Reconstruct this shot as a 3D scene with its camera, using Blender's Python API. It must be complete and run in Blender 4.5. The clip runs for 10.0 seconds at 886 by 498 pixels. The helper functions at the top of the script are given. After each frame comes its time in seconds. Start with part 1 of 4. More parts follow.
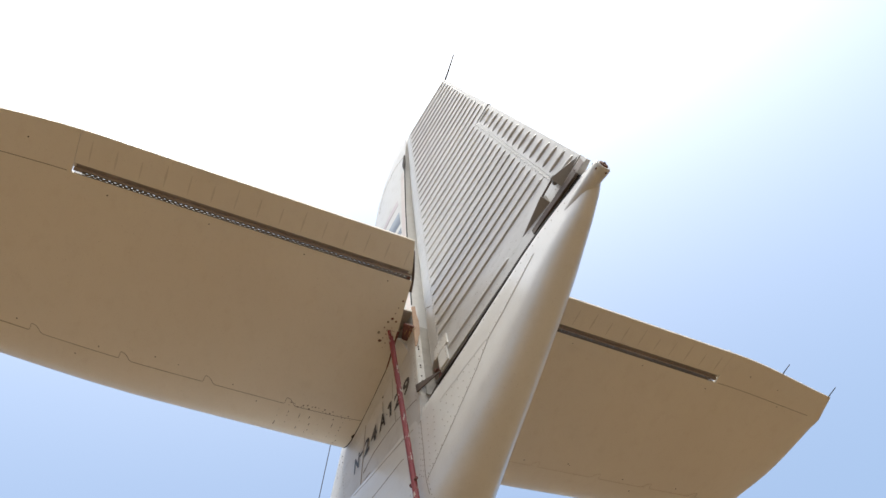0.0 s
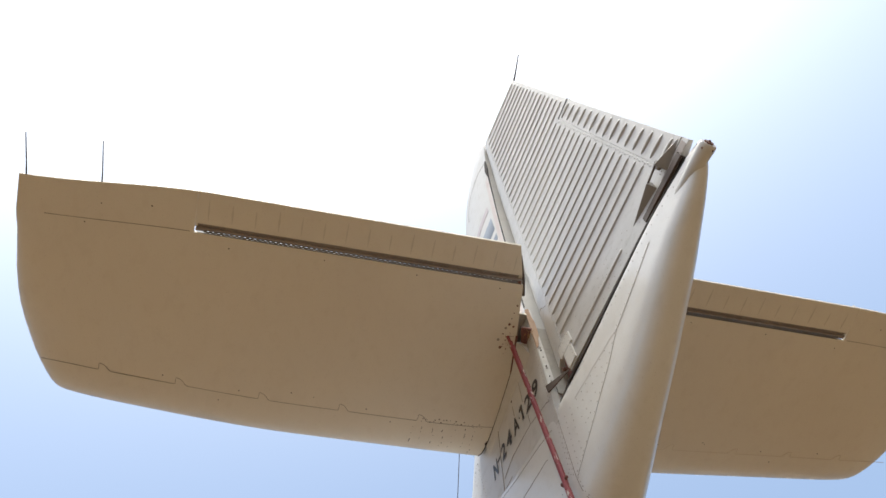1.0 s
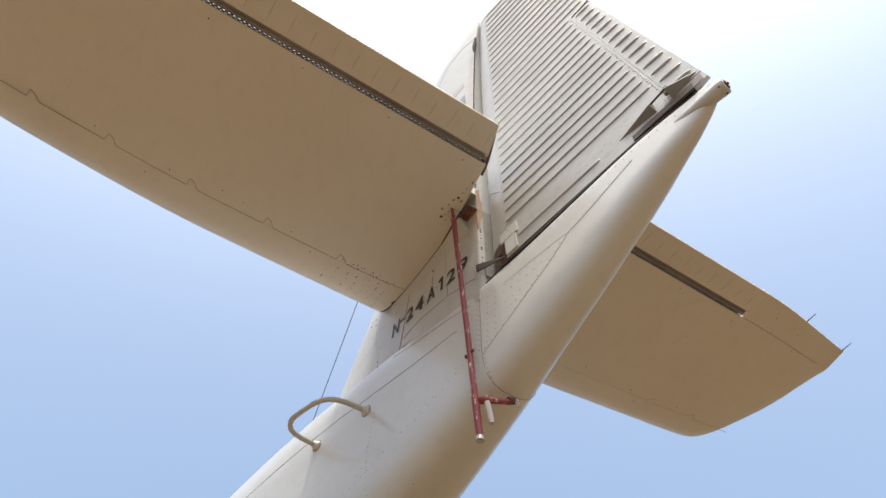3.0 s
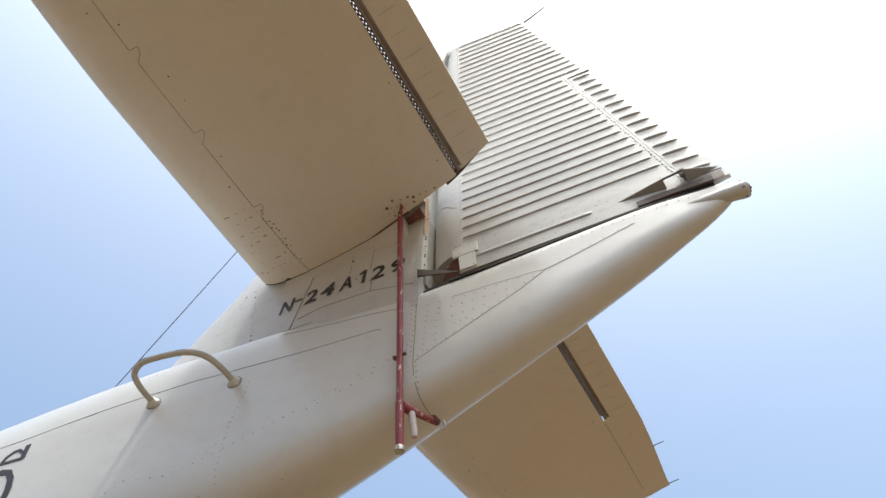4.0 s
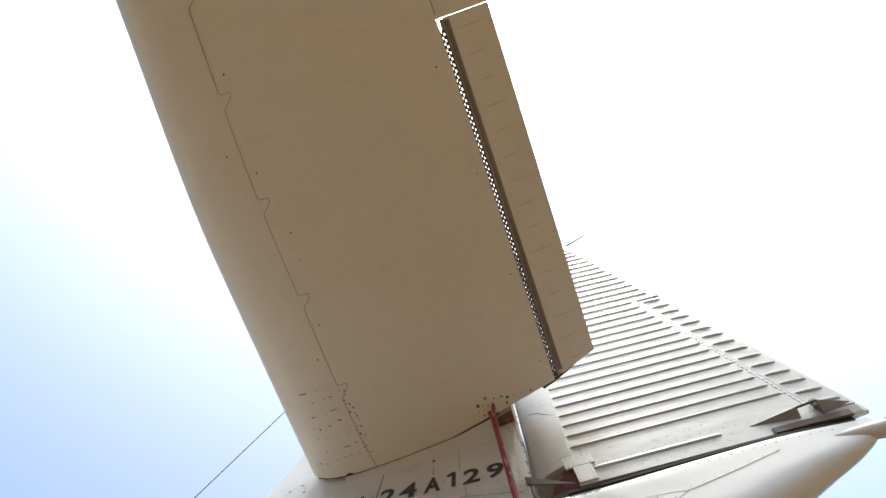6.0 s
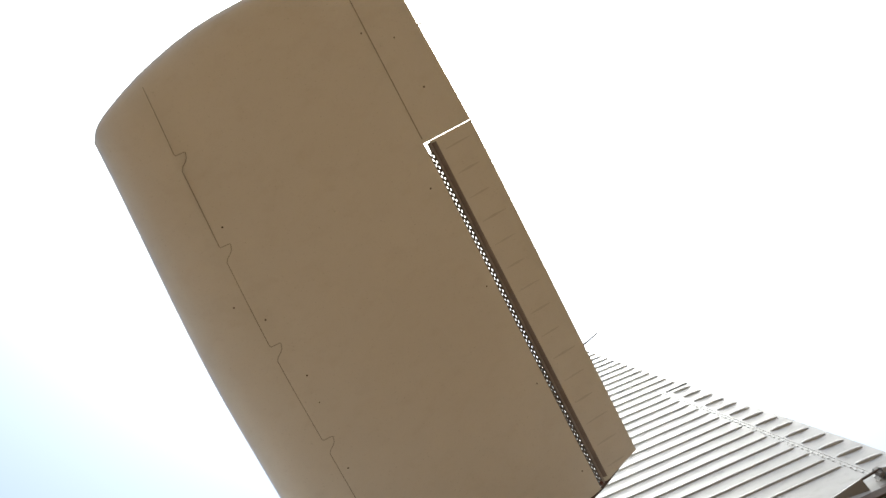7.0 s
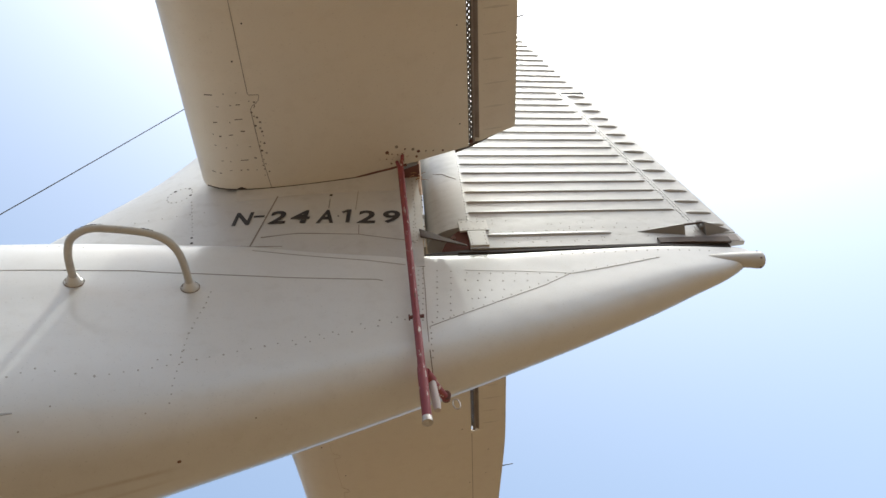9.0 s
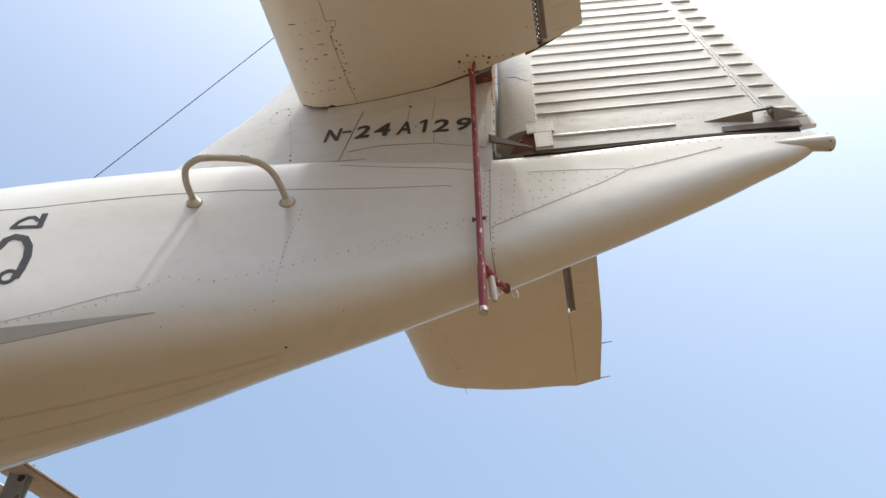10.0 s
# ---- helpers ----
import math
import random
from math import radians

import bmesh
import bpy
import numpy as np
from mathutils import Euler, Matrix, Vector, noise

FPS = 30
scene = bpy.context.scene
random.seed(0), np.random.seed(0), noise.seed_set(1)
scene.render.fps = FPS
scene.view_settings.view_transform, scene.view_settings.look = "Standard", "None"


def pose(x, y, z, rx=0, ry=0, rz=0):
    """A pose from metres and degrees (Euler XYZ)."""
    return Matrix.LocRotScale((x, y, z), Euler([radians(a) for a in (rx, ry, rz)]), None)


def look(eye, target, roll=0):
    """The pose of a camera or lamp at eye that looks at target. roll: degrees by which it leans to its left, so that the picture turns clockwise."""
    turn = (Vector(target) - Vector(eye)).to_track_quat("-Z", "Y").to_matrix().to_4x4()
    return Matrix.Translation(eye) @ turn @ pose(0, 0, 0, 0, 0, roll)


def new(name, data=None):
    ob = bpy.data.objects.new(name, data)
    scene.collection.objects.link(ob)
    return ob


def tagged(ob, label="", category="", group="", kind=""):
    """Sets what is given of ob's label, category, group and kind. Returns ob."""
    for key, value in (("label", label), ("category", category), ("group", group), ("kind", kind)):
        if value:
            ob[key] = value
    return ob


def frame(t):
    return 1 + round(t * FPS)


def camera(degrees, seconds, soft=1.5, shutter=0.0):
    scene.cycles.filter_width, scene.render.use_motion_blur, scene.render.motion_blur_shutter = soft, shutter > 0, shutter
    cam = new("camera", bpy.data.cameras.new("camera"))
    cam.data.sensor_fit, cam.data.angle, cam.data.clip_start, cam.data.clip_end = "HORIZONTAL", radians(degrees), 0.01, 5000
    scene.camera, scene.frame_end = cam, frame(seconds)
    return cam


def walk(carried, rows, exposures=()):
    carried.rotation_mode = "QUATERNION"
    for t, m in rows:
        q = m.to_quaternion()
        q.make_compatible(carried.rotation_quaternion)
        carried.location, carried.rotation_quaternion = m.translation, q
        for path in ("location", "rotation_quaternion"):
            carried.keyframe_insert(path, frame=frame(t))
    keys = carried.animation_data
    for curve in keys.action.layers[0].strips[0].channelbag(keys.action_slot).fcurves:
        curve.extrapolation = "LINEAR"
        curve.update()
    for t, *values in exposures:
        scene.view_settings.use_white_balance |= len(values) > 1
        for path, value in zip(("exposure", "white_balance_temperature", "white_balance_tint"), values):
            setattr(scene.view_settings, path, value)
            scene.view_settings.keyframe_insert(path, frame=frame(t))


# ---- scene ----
cam = camera(62.0, 10.0)
PATH = [
    (0, (-1.280, -1.775, 0.825), (-0.685, -0.986, 2.564), -14.61),
    (0.5, (-1.390, -1.748, 0.870), (-0.849, -0.972, 2.632), -18.09),
    (1, (-1.490, -1.783, 0.807), (-1.072, -0.931, 2.568), -13.95),
    (1.5, (-1.512, -1.760, 0.785), (-1.105, -0.843, 2.515), -12.94),
    (2, (-1.474, -1.740, 0.772), (-1.083, -0.750, 2.465), -9.83),
    (2.5, (-1.535, -1.728, 0.769), (-1.092, -0.684, 2.417), -6.89),
    (3, (-1.653, -1.532, 0.790), (-0.919, -0.549, 2.370), -3.51),
    (3.2, (-1.687, -1.443, 0.781), (-0.907, -0.573, 2.404), -0.42),
    (4.3, (-1.963, -0.401, 0.995), (-0.871, -0.027, 2.628), -6.17),
    (4.5, (-2.032, -0.241, 1.040), (-0.925, 0.073, 2.675), -6.36),
    (5, (-1.914, 0.024, 1.083), (-0.845, 0.223, 2.762), -8.36),
    (5.5, (-1.924, 0.250, 1.136), (-0.897, 0.383, 2.847), -7.55),
    (6, (-2.005, 0.221, 1.086), (-1.386, 0.233, 2.988), -18.74),
    (6.2, (-2.019, 0.238, 1.044), (-1.555, 0.202, 2.989), -31.16),
    (7.3, (-2.006, 0.280, 1.168), (-1.674, 0.152, 3.136), -49.05),
    (7.5, (-1.892, 0.287, 1.084), (-1.391, 0.172, 3.017), -35.18),
    (8, (-1.909, 0.346, 1.152), (-0.960, 0.174, 2.904), -20.41),
    (8.5, (-1.897, 0.360, 1.159), (-0.795, 0.167, 2.817), -15.56),
    (9, (-1.900, 0.385, 1.153), (-0.697, 0.233, 2.743), -11.92),
    (9.5, (-1.941, 0.384, 1.088), (-0.587, 0.401, 2.560), -5.59),
    (10, (-2.123, 0.081, 0.968), (-0.726, 0.347, 2.374), -1.37),
]
# the picture's exposure and white balance drift a little: time, stops, kelvin, tint
LOOK = [(0.0, 0.97, 6150, 1), (1.5, 0.96, 6170, 1), (3.0, 0.97, 6320, 2), (4.5, 0.89, 6000, -1), (6.0, 0.95, 5950, -1), (7.5, 0.94, 5930, -1), (9.0, 0.86, 6070, 0), (10.0, 0.93, 6300, 1)]
walk(cam, [(t, look(eye, target, roll)) for t, eye, target, roll in PATH], LOOK)

# ---- light ----
SUN = Vector((-0.130, -0.236, 0.963)).normalized()      # towards the sun
world = bpy.data.worlds.new("sky")
world.use_nodes = True
scene.world = world
wn = world.node_tree.nodes
wl = world.node_tree.links
sky = wn.new("ShaderNodeTexSky")
sky.sky_type = "NISHITA"
sky.sun_disc = False
sky.sun_elevation = math.asin(SUN.z)
sky.sun_rotation = math.atan2(SUN.x, SUN.y)
sky.altitude = 50
sky.air_density = 1.0
sky.dust_density = 8.5
sky.ozone_density = 1.6
wl.new(sky.outputs[0], wn["Background"].inputs[0])
wn["Background"].inputs[1].default_value = 0.152
sun_data = bpy.data.lights.new("sun", "SUN")
sun_data.energy = 1.05
sun_data.angle = radians(0.6)
sun_data.color = (1.0, 0.96, 0.90)
sun_lamp = new("sun", sun_data)
sun_lamp.matrix_world = look(SUN * 30, (0, 0, 0))


# ---- materials ----
def node_mat(name):
    m = bpy.data.materials.new(name)
    m.use_nodes = True
    return m, m.node_tree.nodes, m.node_tree.links, m.node_tree.nodes["Principled BSDF"]


def mix_col(nt, fac, a, b, kind="MIX"):
    n = nt.nodes.new("ShaderNodeMix")
    n.data_type, n.blend_type = "RGBA", kind
    for sock, v in ((0, fac), (6, a), (7, b)):
        if isinstance(v, bpy.types.NodeSocket):
            nt.links.new(v, n.inputs[sock])
        else:
            n.inputs[sock].default_value = v if sock == 0 else (*v, 1)
    return n.outputs[2]


def noise_val(nt, scale, detail, lo, hi, vec=None, rough=0.6):
    n = nt.nodes.new("ShaderNodeTexNoise")
    n.inputs["Scale"].default_value, n.inputs["Detail"].default_value, n.inputs["Roughness"].default_value = scale, detail, rough
    if vec is not None:
        nt.links.new(vec, n.inputs["Vector"])
    r = nt.nodes.new("ShaderNodeMapRange")
    r.inputs[1].default_value, r.inputs[2].default_value = lo, hi
    nt.links.new(n.outputs[0], r.inputs[0])
    return r.outputs[0]


def coords(nt, stretch=(1, 1, 1)):
    g = nt.nodes.new("ShaderNodeTexCoord")
    mp = nt.nodes.new("ShaderNodeMapping")
    mp.inputs["Scale"].default_value = stretch
    nt.links.new(g.outputs["Object"], mp.inputs["Vector"])
    return mp.outputs[0]


def paint(name, base, dirt, stain, rough=0.42, stretch=(1, 1, 1), bump=0.12, coat=0.0):
    """Old aircraft paint: broad stains, fine grime and a slightly dented skin."""
    m, ns, ls, bs = node_mat(name)
    nt = m.node_tree
    v = coords(nt, stretch)
    broad = noise_val(nt, 2.1, 5, 0.42, 0.75, v)
    c = mix_col(nt, broad, base, stain)
    fine = noise_val(nt, 17, 7, 0.52, 1.05, v)
    c = mix_col(nt, fine, c, dirt)
    grain = noise_val(nt, 160, 3, 0.62, 0.95, v)
    c = mix_col(nt, grain, c, tuple(0.6 * d for d in dirt))
    ls.new(c, bs.inputs["Base Color"])
    r = nt.nodes.new("ShaderNodeMapRange")
    r.inputs[3].default_value, r.inputs[4].default_value = rough, min(1, rough + 0.22)
    ls.new(fine, r.inputs[0])
    ls.new(r.outputs[0], bs.inputs["Roughness"])
    bs.inputs["Coat Weight"].default_value, bs.inputs["Coat Roughness"].default_value = coat, 0.12
    b = ns.new("ShaderNodeBump")
    b.inputs["Strength"].default_value, b.inputs["Distance"].default_value = bump, 0.02
    dents = noise_val(nt, 3.2, 2, 0.3, 0.7, v)
    ls.new(dents, b.inputs["Height"])
    ls.new(b.outputs[0], bs.inputs["Normal"])
    return m


WHITE = paint("aged white paint", (0.585, 0.57, 0.545), (0.43, 0.40, 0.36), (0.54, 0.52, 0.485), 0.45, (1, 0.8, 1.1), 0.035, 0.1)
STAB = paint("aged white paint, matt", (0.705, 0.652, 0.562), (0.63, 0.565, 0.472), (0.68, 0.622, 0.532), 0.5, (1, 0.6, 1), 0.03)
RUDDER = paint("weathered rudder paint", (0.46, 0.447, 0.43), (0.30, 0.278, 0.255), (0.40, 0.386, 0.363), 0.36, (1, 1, 2.2), 0.06)
HOOP = paint("cream tube paint", (0.56, 0.53, 0.475), (0.30, 0.27, 0.23), (0.50, 0.47, 0.42), 0.5, (1, 1, 1), 0.05)
GREY = paint("grey stripe paint", (0.40, 0.395, 0.395), (0.47, 0.455, 0.44), (0.43, 0.42, 0.415), 0.5)
FAIR = paint("dull grey fairing paint", (0.23, 0.215, 0.20), (0.15, 0.135, 0.12), (0.28, 0.265, 0.245), 0.6)
PLATE = paint("pale plate paint", (0.60, 0.58, 0.545), (0.42, 0.39, 0.35), (0.55, 0.53, 0.49), 0.5)
DARK = paint("black lettering paint", (0.035, 0.033, 0.036), (0.11, 0.10, 0.10), (0.05, 0.046, 0.05), 0.5)
SEAM = paint("dirty seam", (0.26, 0.225, 0.19), (0.12, 0.10, 0.085), (0.42, 0.37, 0.31), 0.8)
RIVET = paint("grimy rivet paint", (0.36, 0.33, 0.29), (0.24, 0.21, 0.18), (0.46, 0.43, 0.38), 0.6)
# near-black: stands for the shade in gaps and slots, also for black marks
GAP = paint("dark gap", (0.03, 0.025, 0.022), (0.07, 0.05, 0.04), (0.05, 0.035, 0.03), 0.85)
RUBBER = paint("brown weathered seal", (0.085, 0.065, 0.055), (0.18, 0.13, 0.10), (0.12, 0.09, 0.075), 0.8)
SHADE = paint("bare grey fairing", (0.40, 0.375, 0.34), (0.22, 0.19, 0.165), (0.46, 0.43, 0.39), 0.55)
FLAGBLUE = paint("faded blue stripe", (0.21, 0.24, 0.29), (0.33, 0.35, 0.39), (0.26, 0.29, 0.34), 0.5)
PINK = paint("dull pink", (0.56, 0.49, 0.46), (0.42, 0.33, 0.29), (0.58, 0.53, 0.50), 0.6)
FLAGRED = paint("faded red stripe", (0.47, 0.41, 0.42), (0.52, 0.46, 0.46), (0.50, 0.44, 0.44), 0.5)
WIRE = paint("dark wire", (0.07, 0.065, 0.06), (0.03, 0.03, 0.03), (0.10, 0.09, 0.08), 0.6)
TYRE = paint("tyre rubber", (0.03, 0.03, 0.03), (0.08, 0.07, 0.06), (0.045, 0.042, 0.04), 0.9)


def red_mat():
    m, ns, ls, bs = node_mat("chipped red oxide paint")
    nt = m.node_tree
    v = coords(nt, (1, 1, 0.3))
    c = mix_col(nt, noise_val(nt, 9, 5, 0.4, 0.7, v), (0.235, 0.040, 0.048), (0.31, 0.08, 0.082))
    c = mix_col(nt, noise_val(nt, 55, 6, 0.60, 0.64, v), c, (0.62, 0.53, 0.47))
    c = mix_col(nt, noise_val(nt, 38, 6, 0.62, 0.68, v), c, (0.12, 0.045, 0.03))
    ls.new(c, bs.inputs["Base Color"])
    bs.inputs["Roughness"].default_value = 0.55
    return m


def rust_mat():
    m, ns, ls, bs = node_mat("rust and peeled primer")
    nt = m.node_tree
    v = coords(nt)
    c = mix_col(nt, noise_val(nt, 14, 6, 0.35, 0.65, v), (0.15, 0.072, 0.053), (0.24, 0.15, 0.115))
    c = mix_col(nt, noise_val(nt, 45, 6, 0.55, 0.62, v), c, (0.10, 0.04, 0.03))
    ls.new(c, bs.inputs["Base Color"])
    bs.inputs["Roughness"].default_value = 0.9
    return m


def metal_mat():
    m, ns, ls, bs = node_mat("dull aluminium")
    nt = m.node_tree
    c = mix_col(nt, noise_val(nt, 60, 5, 0.4, 0.7, coords(nt)), (0.62, 0.60, 0.57), (0.36, 0.33, 0.29))
    ls.new(c, bs.inputs["Base Color"])
    bs.inputs["Metallic"].default_value, bs.inputs["Roughness"].default_value = 0.7, 0.5
    return m


def ground_mat():
    m, ns, ls, bs = node_mat("brown earth and dry grass")
    nt = m.node_tree
    v = coords(nt)
    c = mix_col(nt, noise_val(nt, 0.35, 8, 0.35, 0.65, v), (0.131, 0.0860, 0.0420), (0.107, 0.0705, 0.0345))
    c = mix_col(nt, noise_val(nt, 6, 8, 0.45, 0.7, v), c, (0.156, 0.108, 0.058))
    c = mix_col(nt, noise_val(nt, 60, 6, 0.58, 0.7, v), c, (0.05, 0.032, 0.014))
    ls.new(c, bs.inputs["Base Color"])
    bs.inputs["Roughness"].default_value = 0.95
    b = ns.new("ShaderNodeBump")
    b.inputs["Strength"].default_value, b.inputs["Distance"].default_value = 0.5, 0.03
    ls.new(noise_val(nt, 25, 8, 0.2, 0.8, v), b.inputs["Height"])
    ls.new(b.outputs[0], bs.inputs["Normal"])
    return m


STAIN = paint("brown water stain", (0.55, 0.47, 0.38), (0.50, 0.42, 0.33), (0.60, 0.53, 0.44), 0.6)
HINGE = paint("oily hinge steel", (0.085, 0.075, 0.068), (0.05, 0.04, 0.035), (0.14, 0.12, 0.105), 0.6)
# brown for grime, and for the shade on the tab's nose
BAND = paint("grime and painted shade", (0.26, 0.22, 0.20), (0.16, 0.13, 0.115), (0.32, 0.28, 0.255), 0.7)
FOLD = paint("faint brown crease", (0.585, 0.535, 0.455), (0.50, 0.44, 0.36), (0.62, 0.575, 0.50), 0.6)
FLAPEDGE = paint("rusty brown edge paint", (0.22, 0.155, 0.13), (0.12, 0.07, 0.055), (0.33, 0.27, 0.24), 0.8)
OLDRED = paint("old dark red primer", (0.13, 0.05, 0.042), (0.06, 0.03, 0.025), (0.20, 0.09, 0.075), 0.8)


def streaked(m):
    """Two long soft dirt streaks along the belly, on top of a paint."""
    nt = m.node_tree
    bs = nt.nodes["Principled BSDF"]
    below = bs.inputs["Base Color"].links[0].from_socket
    v = coords(nt)
    sep = nt.nodes.new("ShaderNodeSeparateXYZ")
    nt.links.new(v, sep.inputs[0])

    def calc(op, a, b):
        n = nt.nodes.new("ShaderNodeMath")
        n.operation = op
        for sock, q in zip(n.inputs, (a, b)):
            if isinstance(q, bpy.types.NodeSocket):
                nt.links.new(q, sock)
            else:
                sock.default_value = q
        return n.outputs[0]

    def ramp(q, a, b):
        n = nt.nodes.new("ShaderNodeMapRange")
        n.interpolation_type = "SMOOTHSTEP"
        n.inputs[1].default_value, n.inputs[2].default_value = a, b
        nt.links.new(q, n.inputs[0])
        return n.outputs[0]
    wob = calc("MULTIPLY", noise_val(nt, 3.0, 3, 0, 1, v), 0.020)       # about 0.010 on the mean
    for x0, k, width, y0, y1, much in ((-0.104, -0.105, 0.015, 1.02, 1.2, 0.48), (-0.010, -0.030, 0.014, 1.05, 1.25, 0.40)):
        line = calc("ADD", calc("MULTIPLY", calc("SUBTRACT", sep.outputs[1], 1.75), k), x0 - 0.010)
        d = calc("ABSOLUTE", calc("SUBTRACT", sep.outputs[0], calc("ADD", line, wob)), 0)
        mask = calc("MULTIPLY", ramp(d, width, 0.0), ramp(sep.outputs[1], y0, y1))
        mask = calc("MULTIPLY", mask, calc("LESS_THAN", sep.outputs[2], 3.3))
        mask = calc("MULTIPLY", mask, calc("MULTIPLY", noise_val(nt, 5.0, 4, 0.15, 0.75, v), much))
        below = mix_col(nt, mask, below, (0.30, 0.20, 0.12))
    nt.links.new(below, bs.inputs["Base Color"])
    return m


SKIN = streaked(paint("aged white fuselage paint", (0.68, 0.668, 0.643), (0.585, 0.56, 0.52), (0.645, 0.628, 0.592), 0.30, (1, 0.8, 1.1), 0.13, 0.4))
STRAW = paint("dry straw", (0.38, 0.22, 0.10), (0.20, 0.10, 0.05), (0.48, 0.32, 0.17), 0.8)
RUSTPALE = paint("pale orange rust", (0.38, 0.25, 0.165), (0.15, 0.065, 0.035), (0.50, 0.39, 0.29), 0.85)
RED, RUST, METAL, EARTH = red_mat(), rust_mat(), metal_mat(), ground_mat()


# ---- mesh helpers ----
def mesh_of(name, verts, faces, smooth=True, sharp=38):
    me = bpy.data.meshes.new(name)
    me.from_pydata([tuple(v) for v in verts], [], faces)
    bm = bmesh.new()
    bm.from_mesh(me)
    bmesh.ops.remove_doubles(bm, verts=bm.verts, dist=1e-5)
    bmesh.ops.recalc_face_normals(bm, faces=bm.faces)
    for f in bm.faces:
        f.smooth = smooth
    for e in bm.edges:
        if len(e.link_faces) == 2 and e.calc_face_angle(0) > radians(sharp):
            e.smooth = False
    bm.to_mesh(me)
    bm.free()
    return me


def part(name, me, mat, parent, label=""):
    ob = new(name, me)
    if mat is not None and not me.materials:
        me.materials.append(mat)
    ob.parent = parent
    return tagged(ob, label) if label else ob


def grid(rows, close_u=False, caps=True):
    """Faces and vertices of a grid of points, rows by columns; caps close the first and last row as polygons."""
    n = len(rows[0])
    verts = [p for r in rows for p in r]
    faces = []
    for i in range(len(rows) - 1):
        for j in range(n if close_u else n - 1):
            k = (j + 1) % n
            faces.append((i * n + j, i * n + k, (i + 1) * n + k, (i + 1) * n + j))
    if caps and close_u:
        faces.append(tuple(range(n)))
        faces.append(tuple((len(rows) - 1) * n + j for j in range(n)))
    return verts, faces


def lerp_table(table):
    xs, ys = [a for a, _ in table], [b for _, b in table]
    return lambda v: float(np.interp(v, xs, ys))


def smooth_table(table):
    """A smooth curve through a table of pairs (Catmull-Rom)."""
    xs, ys = np.array([a for a, _ in table], float), np.array([b for _, b in table], float)
    d = np.gradient(ys, xs)

    def at(v):
        v = min(max(v, xs[0]), xs[-1])
        i = int(min(max(np.searchsorted(xs, v) - 1, 0), len(xs) - 2))
        h = xs[i + 1] - xs[i]
        s = (v - xs[i]) / h
        return float((2 * s**3 - 3 * s**2 + 1) * ys[i] + (s**3 - 2 * s**2 + s) * h * d[i] + (3 * s**2 - 2 * s**3) * ys[i + 1] + (s**3 - s**2) * h * d[i + 1])
    return at


def step(a, b, v):
    s = min(max((v - a) / (b - a), 0), 1)
    return s * s * (3 - 2 * s)


def tube_mesh(name, path, radii, sides=12, cap=True):
    pts = [Vector(p) for p in path]
    if not hasattr(radii, "__len__"):
        radii = [radii] * len(pts)
    rows, up = [], None
    for i, p in enumerate(pts):
        d = (pts[min(i + 1, len(pts) - 1)] - pts[max(i - 1, 0)]).normalized()
        if up is None:
            up = d.orthogonal().normalized()
        up = (up - d * up.dot(d)).normalized()
        side = d.cross(up)
        rows.append([p + radii[i] * (math.cos(a) * up + math.sin(a) * side) for a in [2 * math.pi * k / sides for k in range(sides)]])
    v, f = grid(rows, True, cap)
    return mesh_of(name, v, f)


def bezier_path(pts, n=8):
    """A rounded path through points."""
    P = [Vector(p) for p in pts]
    out = []
    for i in range(len(P) - 1):
        a, b = P[max(i - 1, 0)], P[min(i + 2, len(P) - 1)]
        for k in range(n):
            s = k / n
            m0, m1 = (P[i + 1] - a) * 0.5, (b - P[i]) * 0.5
            out.append((2 * s**3 - 3 * s**2 + 1) * P[i] + (s**3 - 2 * s**2 + s) * m0 + (3 * s**2 - 2 * s**3) * P[i + 1] + (s**3 - s**2) * m1)
    return out + [P[-1]]


def box_mesh(name, size, bevel=0.0, at=(0, 0, 0), turn=None):
    bm = bmesh.new()
    bmesh.ops.create_cube(bm, size=1)
    bmesh.ops.scale(bm, vec=size, verts=bm.verts)
    if bevel:
        bmesh.ops.bevel(bm, geom=list(bm.edges), offset=bevel, segments=2, affect="EDGES")
    if turn is not None:
        bmesh.ops.transform(bm, matrix=turn, verts=bm.verts)
    bmesh.ops.translate(bm, vec=at, verts=bm.verts)
    me = bpy.data.meshes.new(name)
    bm.to_mesh(me)
    bm.free()
    return me


def ribbon(name, pts, width, surf, lift=0.0015, depth=0.0012, n=10):
    """A thin raised strip along (a, b) pairs on a surface: surf(a, b, lift) gives the place."""
    P = [Vector((a, b, 0)) for a, b in pts]
    dense = []
    for p, q in zip(P[:-1], P[1:]):
        k = max(1, int((q - p).length / 0.04))
        dense += [p.lerp(q, i / k) for i in range(k)]
    dense.append(P[-1])
    rows = []
    for i, p in enumerate(dense):
        d = (dense[min(i + 1, len(dense) - 1)] - dense[max(i - 1, 0)]).normalized()
        s = Vector((-d.y, d.x, 0)) * (float(np.interp(i / max(1, len(dense) - 1), np.linspace(0, 1, len(width)), width)) if hasattr(width, "__len__") else width) * 0.5
        rows.append([surf(p.x + s.x, p.y + s.y, -0.002), surf(p.x + s.x * 0.9, p.y + s.y * 0.9, lift + depth), surf(p.x - s.x * 0.9, p.y - s.y * 0.9, lift + depth), surf(p.x - s.x, p.y - s.y, -0.002)])
    v, f = grid(rows)
    return mesh_of(name, v, f)


